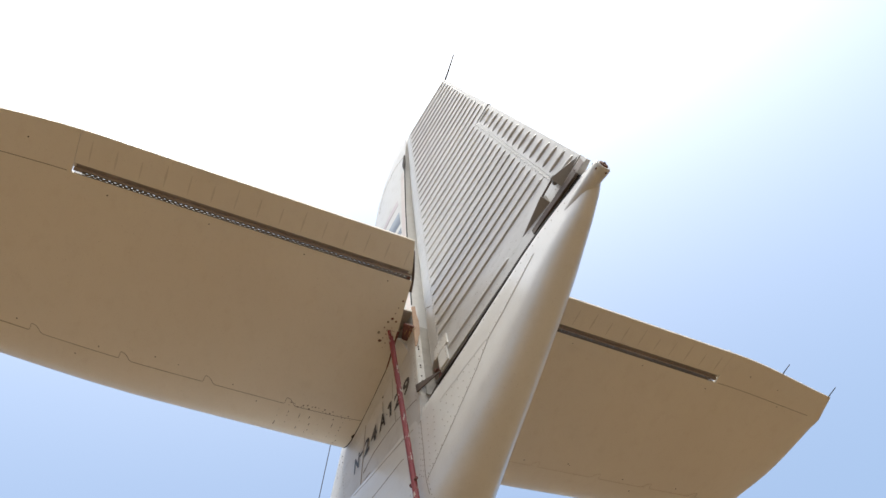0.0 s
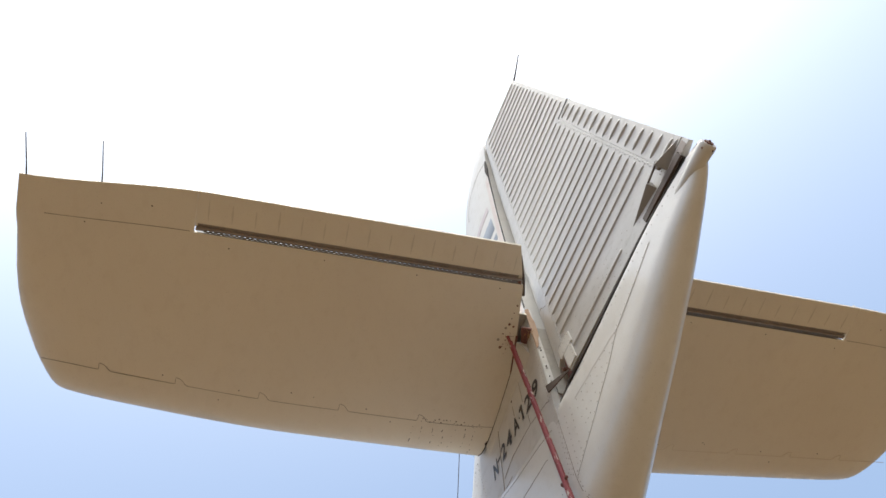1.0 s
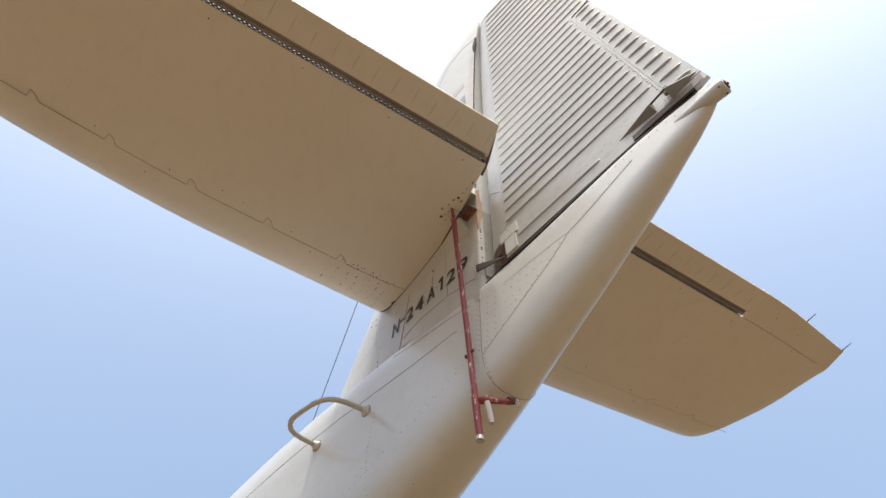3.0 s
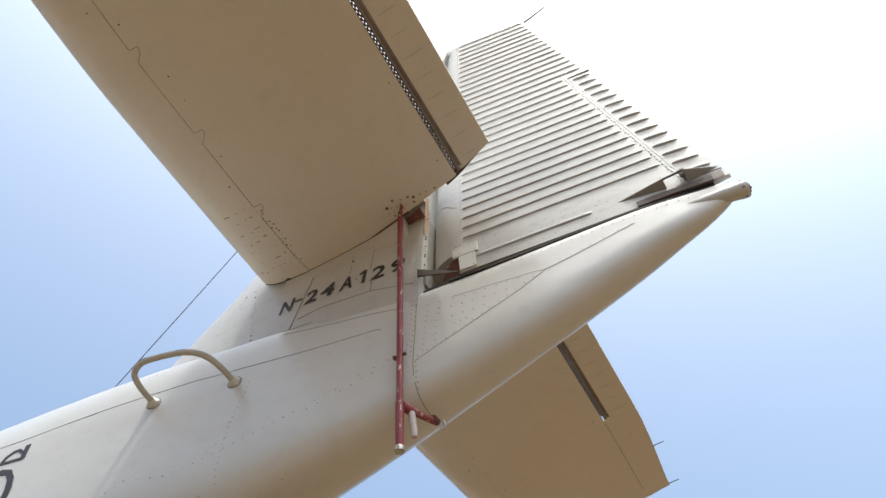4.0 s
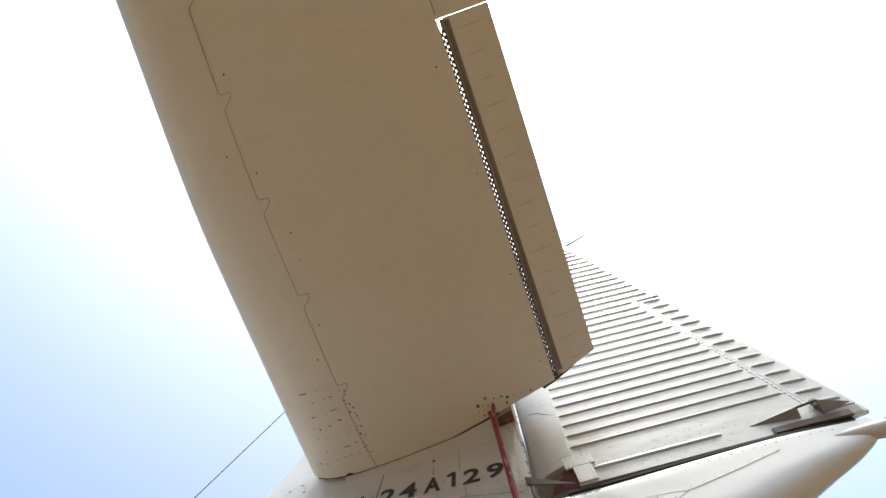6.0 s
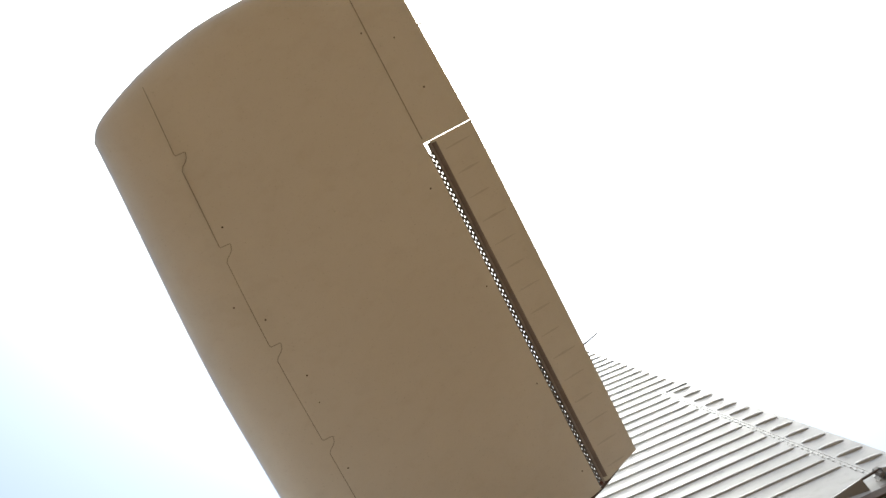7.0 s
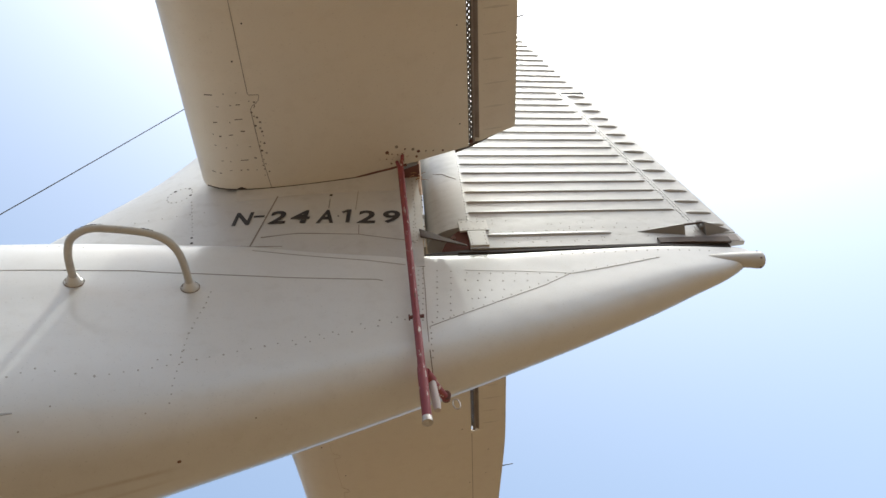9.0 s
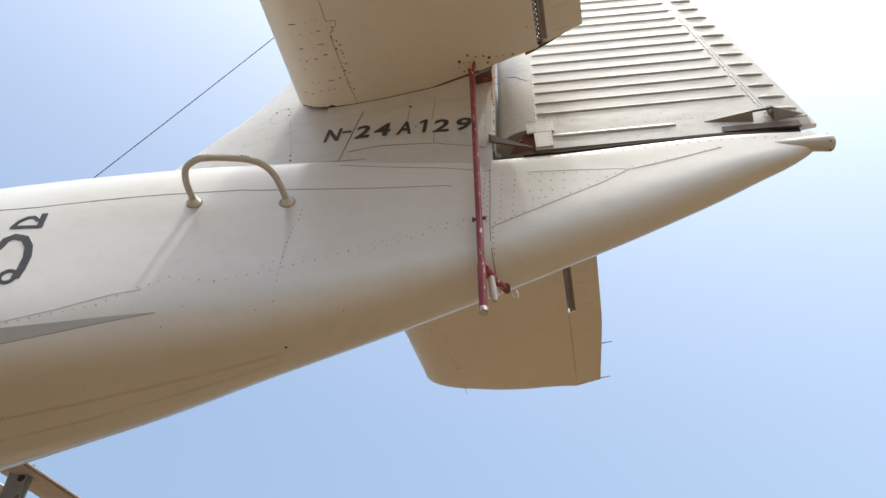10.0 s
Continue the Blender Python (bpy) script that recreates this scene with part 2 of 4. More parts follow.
def dots_mesh(name, places, radius, surf, height=0.0022, sides=6):
    """Small domed heads at (a, b) places of a surface, as one mesh."""
    verts, faces = [], []
    for a, b in places:
        k = len(verts)
        r = radius * random.uniform(0.8, 1.15)
        for j in range(sides):
            t = 2 * math.pi * j / sides
            verts.append(surf(a + r * math.cos(t), b + r * math.sin(t), -0.0005))
        for j in range(sides):
            t = 2 * math.pi * j / sides
            verts.append(surf(a + 0.6 * r * math.cos(t), b + 0.6 * r * math.sin(t), height))
        for j in range(sides):
            l = (j + 1) % sides
            faces.append((k + j, k + l, k + sides + l, k + sides + j))
        faces.append(tuple(k + sides + j for j in range(sides)))
    return mesh_of(name, verts, faces, True, 60)


def each_dot(name, places, radius, surf, height, mat, parent, label=""):
    for k, q in enumerate(places):
        piece(name, dots_mesh(name, [q], radius, surf, height, 8), mat, parent, label)


def row_of(a, b, gap, jitter=0.002):
    n = max(2, int(math.dist(a, b) / gap))
    return [(a[0] + (b[0] - a[0]) * i / n + random.uniform(-jitter, jitter), a[1] + (b[1] - a[1]) * i / n + random.uniform(-jitter, jitter)) for i in range(n + 1)]


# ---- ground ----
def make_ground():
    rows = []
    steps = [-4000, -1200, -400, -120, -40, -15, -6, 0, 6, 15, 40, 120, 400, 1200, 4000]
    for y in steps:
        rows.append([(x, y, -0.4) for x in steps])
    v, f = grid(rows, False)
    me = mesh_of("ground", v, f)
    me.materials.append(EARTH)
    tagged(new("ground", me), "bare brown earth with dry grass under the aircraft", "ground", kind="structure")


make_ground()

# ---- the aircraft ----
plane = new("airplane")
plane.location = (0, 0, -0.4)
plane.empty_display_size = 0.5
tagged(plane, "white twin-engined utility airplane with weathered paint, parked outdoors", "airplane")
BASE = Vector((0, 0, 0.4))          # parts are placed in world metres over the aircraft's base


def at_base(me):
    me.transform(Matrix.Translation(BASE))
    return me


def piece(name, me, mat, parent, label=""):
    """A part of the aircraft, modelled in world metres."""
    return part(name, at_base(me), mat, parent, label)


# fuselage lines along y: half-width, keel, deck, centre line
F_W = smooth_table([(-1.14, 0.010), (-1.1, 0.026), (-1.0, 0.044), (-0.8, 0.074), (-0.4, 0.105), (0, 0.133), (0.4, 0.174), (0.8, 0.215), (1.2, 0.263), (1.6, 0.347), (2.2, 0.451), (3, 0.575), (4.2, 0.69), (6, 0.74), (9.5, 0.74), (11.2, 0.6), (12.4, 0.3), (12.8, 0.06)])
F_KEEL = smooth_table([(-1.14, 3.44), (-1.1, 3.405), (-0.8, 3.261), (-0.4, 3.106), (0, 2.972), (0.4, 2.849), (0.8, 2.732), (1.2, 2.627), (1.6, 2.536), (2.2, 2.434), (3, 2.323), (4.2, 2.08), (6, 1.45), (7.5, 1.2), (9.5, 1.1), (11.2, 1.1), (12.4, 1.3), (12.8, 1.6)])
F_DECK = smooth_table([(-1.15, 3.49), (-0.5, 3.503), (0.05, 3.505), (0.3, 3.51), (0.5, 3.535), (0.7, 3.572), (0.93, 3.618), (1.1, 3.633), (1.8, 3.627), (3, 3.631), (6, 3.63), (9, 3.5), (10, 2.9), (11.2, 2.5), (12.4, 2.05), (12.8, 1.78)])
F_MID = smooth_table([(-1.15, 0.054), (0, 0.04), (1, 0.005), (3, -0.063), (13, -0.09)])
F_TOP = smooth_table([(-1.2, 11), (0, 11), (0.5, 6.9), (1.1, 5.35), (1.9, 3.9), (13, 3.6)])      # squareness above the waist
F_WAIST = smooth_table([(-1.2, 0.441), (-1, 0.441), (0.5, 0.375), (1.5, 0.398), (3, 0.347), (6, 0.4), (13, 0.4)])   # height of the widest place
F_LOW = 2.15                                                                                  # and below it
F_FLAT = smooth_table([(-1.2, 2.5), (0, 2.9), (0.8, 3.3), (1.5, 3.9), (13, 4.0)])                # the port flank stays flat further down


def side_x(y, z, lift=0.0):
    """Port skin of the fuselage."""
    top, low = F_DECK(y), F_KEEL(y)
    waist = low + (top - low) * F_WAIST(y)
    u = (z - waist) / (top - waist) if z > waist else (z - waist) / (waist - low)
    s, p = min(1.0, abs(u)), F_TOP(y) if u > 0 else F_FLAT(y)
    return F_MID(y) - F_W(y) * (1 - s**p) ** (1 / p) - lift


def on_side(y, z, lift=0.0):
    return (side_x(y, z, lift), y, z)


def make_fuselage():
    ys = [-1.14, -1.125, -1.10, -1.075] + [-1.05 + 0.05 * i for i in range(86)] + [3.3, 3.8, 4.4, 5, 6, 7, 8, 9, 9.5, 10, 10.6, 11.2, 11.8, 12.3, 12.6, 12.8]
    rows = []
    for y in ys:
        w, lo, hi, mid = F_W(y), F_KEEL(y), F_DECK(y), F_MID(y)
        zc = lo + (hi - lo) * F_WAIST(y)
        ring = []
        for k in range(96):
            a = 2 * math.pi * k / 96
            c, s = math.cos(a), math.sin(a)
            p, h = (F_TOP(y), hi - zc) if s > 0 else (F_FLAT(y) if c < 0 else F_LOW, zc - lo)
            ring.append((mid + w * math.copysign(abs(c) ** (2 / p), c), y, zc + h * math.copysign(abs(s) ** (2 / p), s)))
        rows.append(ring)
    v, f = grid(rows, True)
    body = piece("fuselage", mesh_of("fuselage", v, f), SKIN, plane, "white painted tapering rear fuselage with brown-lit underside")
    # skin joints
    joints = [
        [(3.0, 3.14), (2.244, 3.244), (2.109, 3.253), (1.89, 3.284), (1.69, 3.312), (1.479, 3.336), (1.301, 3.360), (1.074, 3.356), (0.758, 3.333), (0.432, 3.321), (0.412, 3.312)],
        [(0.904, 3.522), (0.765, 3.495), (0.617, 3.471), (0.467, 3.448), (0.319, 3.413)],
        [(0.249, 3.49), (0.252, 3.385), (0.258, 3.256), (0.270, 3.09), (0.274, 2.994), (0.275, 2.937), (0.273, 2.892)],
        [(0.264, 3.057), (0.124, 3.125), (-0.036, 3.199), (-0.204, 3.270), (-0.322, 3.333)],
    ]
    for i, line in enumerate(joints):
        piece("skin_joint", ribbon("skin_joint", line, 0.0034 if i < 3 else 0.0022, on_side, 0.0004, 0.0006), SEAM, body, "dirt-filled joint between skin panels")
    for a, b in (((1.89, 3.284), (1.82, 3.2935)), ((1.81, 3.2945), (1.74, 3.304)), ((2.153, 3.2495), (2.097, 3.2545)), ((1.515, 3.3315), (1.46, 3.338))):
        piece("skin_joint", ribbon("skin_joint", [a, b], [0.003, 0.0062, 0.002], on_side, 0.0006, 0.0006), GAP, body, "open dark stretch of the joint")
    # the frame joint goes on round the belly
    ring = []
    for k in range(31):
        c, d = math.cos(math.pi * (1.06 + 0.80 * k / 30)), math.sin(math.pi * (1.06 + 0.80 * k / 30))
        y = 0.274
        zc = F_KEEL(y) + (F_DECK(y) - F_KEEL(y)) * F_WAIST(y)
        p = F_FLAT(y) if c < 0 else F_LOW
        ring.append((F_MID(y) + (F_W(y) + 0.0004) * math.copysign(abs(c) ** (2 / p), c), y, zc - (zc - F_KEEL(y) + 0.0004) * abs(d) ** (2 / p)))
    ring = [q for q in ring if q[2] < 2.965 or q[0] > 0.05]
    piece("skin_joint", tube_mesh("skin_joint", ring, 0.0017, 6), SEAM, body, "dirt-filled joint round the belly")
    # raised edge of the tail doubler and the riveted lap strip behind it
    piece("lap_strip", ribbon("lap_strip", [(0.094, 3.378), (-0.093, 3.366), (-0.269, 3.346), (-0.322, 3.335)], 0.006, on_side, 0.0003, 0.0006), SKIN, body, "raised edge of a skin doubler")
    piece("lap_strip", ribbon("lap_strip", [(-0.324, 3.341), (-0.482, 3.369), (-0.609, 3.392), (-0.711, 3.411)], [0.022, 0.022, 0.018, 0.008], on_side, 0.0012, 0.0008), SKIN, body, "riveted lap strip on the tail cone")
    lap = row_of((-0.335, 3.343), (-0.482, 3.369), 0.045) + row_of((-0.52, 3.376), (-0.70, 3.409), 0.05)
    tagged(piece("rivets", dots_mesh("rivets", lap, 0.0034, on_side, 0.0024), SEAM, body), kind="stuff")
    # raised doubler strip above the stripe
    piece("skin_joint", ribbon("skin_joint", [(1.556, 2.794), (1.649, 2.771), (1.829, 2.703), (2.007, 2.650), (2.340, 2.558)], 0.008, on_side, 0.0008, 0.0008), SKIN, body)
    # grey flash along the lower side
    stripe = [(1.490, 2.695), (1.629, 2.668), (1.813, 2.630), (1.997, 2.597), (2.332, 2.523), (3.0, 2.45), (3.6, 2.33)]
    piece("stripe", ribbon("stripe", stripe, [0.003, 0.036, 0.068, 0.092, 0.112, 0.125, 0.135, 0.145, 0.155], on_side, 0.0012, 0.0008), GREY, body, "grey painted flash ending in a point")
    # rivet rows
    rows_r = []
    for a, b, g in (((2.523, 2.502), (1.696, 2.721), 0.036), ((1.696, 2.721), (1.469, 2.855), 0.034), ((1.469, 2.855), (1.305, 2.839), 0.05), ((1.305, 2.839), (1.191, 2.869), 0.034),
                    ((1.191, 2.869), (0.819, 2.971), 0.042), ((0.819, 2.971), (0.599, 3.036), 0.04), ((0.719, 2.977), (0.348, 3.093), 0.045), ((0.50, 3.075), (0.31, 3.125), 0.05),
                    ((1.028, 3.192), (1.065, 3.036), 0.026), ((1.065, 3.036), (1.086, 2.756), 0.026), ((1.140, 2.916), (1.070, 2.957), 0.03), ((1.02, 3.25), (1.028, 3.192), 0.03),
                    ((0.271, 3.376), (0.299, 3.105), 0.028), ((0.254, 3.385), (0.283, 3.09), 0.028), ((0.198, 3.372), (0.232, 3.102), 0.034), ((0.146, 3.370), (0.184, 3.105), 0.038),
                    ((0.086, 3.360), (-0.199, 3.341), 0.042), ((0.097, 3.315), (-0.14, 3.302), 0.045), ((0.097, 3.254), (-0.04, 3.252), 0.045), ((0.09, 3.204), (0.04, 3.21), 0.045), ((0.25, 3.078), (-0.30, 3.334), 0.042),
                    ((0.22, 3.468), (-0.95, 3.455), 0.045), ((0.262, 3.05), (0.268, 2.912), 0.02), ((2.2, 3.50), (1.5, 3.505), 0.04)):
        rows_r += row_of(a, b, g)
    heads = [(y, z) for y, z in rows_r if F_KEEL(y) + 0.03 < z < F_DECK(y) - 0.012]
    tagged(piece("rivets", dots_mesh("rivets", heads, 0.0040, on_side, 0.0012), RIVET, body, "small round rivet heads in rows"), kind="stuff")
    soft = [q for a, b, g in (((2.3, 3.10), (1.564, 3.169), 0.03), ((2.301, 2.961), (1.509, 3.028), 0.04), ((1.555, 3.046), (1.273, 3.144), 0.05)) for q in row_of(a, b, g)]
    tagged(piece("rivets", dots_mesh("rivets", soft, 0.003, on_side, 0.0006), SKIN, body, "faint painted-over rivet heads"), kind="stuff")
    # rust spots and drain holes on the flank and belly
    spots = [(1.080, 2.658), (1.778, 2.506), (2.106, 2.449), (1.469, 2.648), (1.151, 2.723), (0.844, 2.740), (1.401, 2.725)]
    for k, (y, z) in enumerate(spots):
        p = Vector(on_side(y, z))
        n = (Vector(on_side(y, z + 0.01)) - p).cross(Vector(on_side(y + 0.01, z)) - p).normalized()
        n = n if n.x < 0 else -n
        piece("drain_hole", tube_mesh("drain_hole", [p - 0.002 * n, p + 0.0008 * n], [0.0032, 0.0026] if k else [0.0085, 0.0050], 8), SEAM if k else RUST, body, "small rusty drain hole")
    # letters on the flank: two strokes of one script character and its mark
    glyph = [(2.161, 2.991), (2.145, 3.023), (2.138, 3.055), (2.111, 3.074), (2.067, 3.062), (2.036, 3.019), (2.021, 2.961), (2.020, 2.897), (2.026, 2.850)]
    piece("character", ribbon("character", glyph, 0.034, on_side, 0.0016, 0.0008), DARK, body, "black painted script character")
    loop = [(2.056 + 0.028 * math.cos(a), 2.858 + 0.030 * math.sin(a)) for a in [0.2 + 2 * math.pi * k / 14 for k in range(15)]]
    piece("character", ribbon("character", loop, 0.017, on_side, 0.0018, 0.0008), DARK, body)
    piece("character", ribbon("character", [(2.15, 3.128), (2.09, 3.129), (2.036, 3.130)], 0.018, on_side, 0.0016, 0.0008), DARK, body)
    arch = [(2.140, 3.135), (2.129, 3.164), (2.105, 3.186), (2.080, 3.190), (2.052, 3.165)]
    piece("character", ribbon("character", arch, 0.017, on_side, 0.0018, 0.0008), DARK, body)
    piece("character", ribbon("character", [(2.036, 3.125), (2.044, 3.210)], 0.026, on_side, 0.002, 0.0008), DARK, body)
    return body


fuselage = make_fuselage()


def make_tail_light():
    a, b = Vector((-0.006, -0.690, 3.432)), Vector((0.044, -1.165, 3.409))
    d = b - a
    me = tube_mesh("tail_light", [a, a + d * 0.25, a + d * 0.5, a + d * 0.75, a + d * 0.9, a + d * 0.94, a + d * 0.985, b], [0.005, 0.014, 0.023, 0.031, 0.034, 0.036, 0.036, 0.031], 20)
    lamp = piece("tail_light", me, WHITE, plane, "white tapered tube housing at the tail tip")
    piece("lens", tube_mesh("lens", [b - d * 0.01, b + d * 0.012], [0.021, 0.019], 14), RUST, lamp, "rusty blanked end of the tube")
    piece("bolt", tube_mesh("bolt", [b, b + d * 0.025], [0.006, 0.005], 8), RUST, lamp)
    for k in range(5):
        q = a + d * 0.96 + 0.036 * Vector((math.cos(k * 1.26), 0, math.sin(k * 1.26)))
        piece("screw", box_mesh("screw", (0.007, 0.009, 0.007), 0.002, q), RUST, lamp)


make_tail_light()

# fin outline: leading and trailing edge over height
FIN_LE = smooth_table([(3.40, 2.42), (3.6, 2.20), (4.0, 1.82), (4.35, 1.49), (4.55, 1.36), (5.0, 1.17), (5.6, 0.98), (6.1, 0.79), (6.35, 0.69), (6.5, 0.60), (6.6, 0.49), (6.68, 0.33), (6.72, 0.16)])
FIN_TE = smooth_table([(3.40, 0.245), (4.05, 0.205), (4.9, 0.15), (5.6, 0.09), (6.3, 0.0), (6.45, -0.03), (6.6, 0.0), (6.72, 0.12)])
FIN_T = lerp_table([(3.4, 0.155), (3.6, 0.147), (4.1, 0.138), (5.2, 0.105), (6.2, 0.07), (6.45, 0.055), (6.72, 0.015)])


def fin_half(y, z):
    le, te = FIN_LE(z), FIN_TE(z)
    s = min(max((y - te) / max(le - te, 0.02), 0), 1)
    return FIN_T(z) * math.sqrt(max(0, 1 - s**5)) * (0.80 + 0.20 * step(0, 0.35, s))


def on_fin(y, z, lift=0.0):
    return (-fin_half(y, z) - lift - 0.004, y, z)


def letter_mesh(ch, width, height, slant=0.17):
    cu = bpy.data.curves.new("letter", "FONT")
    cu.body, cu.size, cu.offset, cu.extrude, cu.resolution_u = ch, 1.0, 0.028, 0.0, 3
    tmp = bpy.data.objects.new("letter_tmp", cu)
    scene.collection.objects.link(tmp)
    dg = bpy.context.evaluated_depsgraph_get()
    me = bpy.data.meshes.new_from_object(tmp.evaluated_get(dg))
    bpy.data.objects.remove(tmp)
    co = np.array([v.co[:] for v in me.vertices])
    lo, hi = co.min(0), co.max(0)
    out = (co - lo) / np.maximum(hi - lo, 1e-6)
    for v, (a, b, _) in zip(me.vertices, out):
        v.co = (a * width + b * height * slant, b * height, 0)
    return me


def make_fin():
    zs = [3.40 + 0.06 * i for i in range(50)] + [6.38, 6.42, 6.46, 6.5, 6.54, 6.58, 6.62, 6.66, 6.69, 6.72]
    cs = [0, 0.02, 0.06, 0.12, 0.2, 0.3, 0.42, 0.55, 0.68, 0.8, 0.88, 0.94, 0.975, 0.992, 1.0]
    rows = []
    for z in zs:
        le, te = FIN_LE(z), FIN_TE(z)
        ys = [te + (le - te) * c for c in cs]
        rows.append([(-fin_half(y, z) - 0.004, y, z) for y in ys] + [(fin_half(y, z) + 0.004, y, z) for y in reversed(ys[:-1])])
    v, f = grid(rows, True)
    fin = piece("fin", mesh_of("fin", v, f), WHITE, plane, "white vertical fin with curved tip, dirt streaks and panel joints")
    for line, w in (([(0.931, 3.62), (0.882, 3.817), (0.823, 4.052)], 0.006), ([(0.891, 3.677), (0.736, 3.685), (0.492, 3.654)], 0.003), ([(0.489, 3.723), (0.492, 3.654), (0.303, 3.590), (0.264, 3.565)], 0.0035),
                    ([(0.482, 3.995), (0.499, 3.838)], 0.003), ([(0.608, 3.931), (0.614, 3.86)], 0.003), ([(1.072, 3.644), (0.931, 3.62)], 0.007), ([(0.931, 3.618), (0.80, 3.60)], 0.004)):
        piece("skin_joint", ribbon("skin_joint", line, w, on_fin, 0.0005, 0.0006), SEAM, fin)
    ring = [(1.289 + 0.054 * math.cos(a) - 0.01 * math.sin(a), 4.110 + 0.064 * math.sin(a)) for a in [2 * math.pi * k / 15 for k in range(15)]]
    heads = ring + row_of((1.222, 4.028), (1.177, 3.753), 0.03) + row_of((0.235, 4.05), (0.258, 3.58), 0.03) + row_of((0.258, 3.72), (0.272, 3.58), 0.022) + row_of((1.448, 3.913), (1.154, 3.923), 0.05)
    tagged(piece("rivets", dots_mesh("rivets", heads, 0.0036, on_fin, 0.0014), RIVET, fin, "small rivet heads"), kind="stuff")
    each_dot("drain_hole", ring[2:10:3] + [(1.178, 3.733), (1.172, 3.693), (0.537, 4.004), (0.603, 3.967)], 0.007, on_fin, 0.0008, GAP, fin, "small dark hole")
    # type and serial lettering
    for ch, y0, y1, h in (("N", 1.022, 0.940, 0.100), ("2", 0.870, 0.790, 0.098), ("4", 0.780, 0.692, 0.098), ("A", 0.668, 0.588, 0.100), ("2", 0.498, 0.414, 0.098), ("9", 0.396, 0.312, 0.098)):
        me = letter_mesh(ch, (y0 - y1) * 0.9, h)
        base = 3.786 - 0.10 * (1.02 - y0)
        for vt in me.vertices:
            y, z = y0 - vt.co.x, base + vt.co.y - 0.10 * vt.co.x
            vt.co = on_fin(y, z, 0.0022)
        piece("letter", me, DARK, fin, "black painted letter " + ch)
    piece("letter", ribbon("letter", [(0.537, 3.742), (0.525, 3.840)], 0.018, on_fin, 0.0022, 0.0007), DARK, fin, "black painted letter 1")
    piece("letter", ribbon("letter", [(0.556, 3.820), (0.530, 3.836)], 0.012, on_fin, 0.0024, 0.0007), DARK, fin)
    piece("letter", ribbon("letter", [(0.932, 3.842), (0.886, 3.837)], 0.012, on_fin, 0.0015, 0.0007), DARK, fin, "black painted dash")
    piece("letter", ribbon("letter", [(0.577, 3.795), (0.571, 3.795)], 0.006, on_fin, 0.0015, 0.0007), DARK, fin, "black painted dot")
    # faded flag on the upper fin
    for z0, z1, mt in ((5.03, 5.16, FLAGRED), (5.22, 5.30, FLAGBLUE), (5.36, 5.55, FLAGBLUE), (5.66, 5.74, FLAGRED)):
        zc = (z0 + z1) / 2
        piece("flag_stripe", ribbon("flag_stripe", [(0.70, zc), (0.20, zc)], z1 - z0, on_fin, 0.0012, 0.0006), mt, fin, "faded painted flag stripe")
    # pink strip for reflected light on the rear edge, near-black strip for the gap's shade, dark hinge under the cap
    # and the cap's joint
    up = [4.30 + 1.72 * k / 18 for k in range(19)]
    piece("pink_strip", ribbon("pink_strip", [(FIN_TE(z) + 0.045, z) for z in up], 0.055, on_fin, 0.0004, 0.0004), PINK, fin, "pinkish strip along the rear edge, painted for reflected light")
    # raised near-black strip, the gap's shade put into its colour
    piece("gap", ribbon("gap", [(FIN_TE(z) + 0.004, z) for z in up], [0.010, 0.012, 0.010, 0.016], on_fin, 0.0016, 0.0006), GAP, fin, "near-black strip painted for the shade of the gap before the rudder")
    piece("upper_hinge", ribbon("upper_hinge", [(FIN_TE(6.0) + 0.004, 6.0), (FIN_TE(6.12) + 0.012, 6.12), (FIN_TE(6.22) + 0.006, 6.22)], [0.016, 0.050, 0.012], on_fin, 0.004, 0.004), GAP, fin, "dark upper rudder hinge")
    piece("skin_joint", ribbon("skin_joint", [(0.53, 6.15), (0.49, 6.26), (0.43, 6.335), (0.34, 6.355), (0.16, 6.315), (0.03, 6.235)], 0.005, on_fin, 0.0005, 0.0006), SEAM, fin, "joint of the fin's cap")
    # wire mast on the leading edge
    piece("wire_mast", tube_mesh("wire_mast", [(0, 0.75, 6.12), (0, 0.85, 6.16), (0, 0.870, 6.17)], [0.012, 0.012, 0.008], 8), SHADE, fin, "small metal fitting for the aerial wire")
    return fin


fin = make_fin()

# ---- rudder ----
RU_TE = lambda v: -1.137 + 0.515 * v
RU_SEAM = lambda v: 0.045 - 0.15 * v
RU_NOSE = lambda v: FIN_TE(3.6 + 2.72 * v) - 0.012
RU_R = lambda v: 0.098 - 0.040 * v


def ru_z(y, v):
    s = (0.05 - y) / 1.15
    return 3.518 * (1 - v) + (6.40 - 0.07 * s) * v


def ru_mid(y):
    return -0.025 * (y - 0.05) if y < 0.05 else 0.0


def ru_half(y, v):
    a, b = RU_SEAM(v), RU_TE(v)
    if y > a:
        n = RU_NOSE(v)
        s = min(1, (y - a) / (n - a))
        return RU_R(v) * math.sqrt(max(0, 1 - s**2.4))
    s = (a - y) / (a - b)
    return RU_R(v) * (1 - s) + 0.010 * s


def on_rudder(y, v, lift=0.0):
    return (ru_mid(y) - ru_half(y, v) - lift, y, ru_z(y, v))


def ru_v(y, z):
    lo, hi = ru_z(y, 0), ru_z(y, 1)
    return (z - lo) / (hi - lo)


def on_rudder_z(y, z, lift=0.0):
    return on_rudder(y, ru_v(y, z), lift)


TAB_V0, TAB_V1 = 0.020, 0.540
TAB_HINGE = lambda v: -0.991 + 0.488 * v


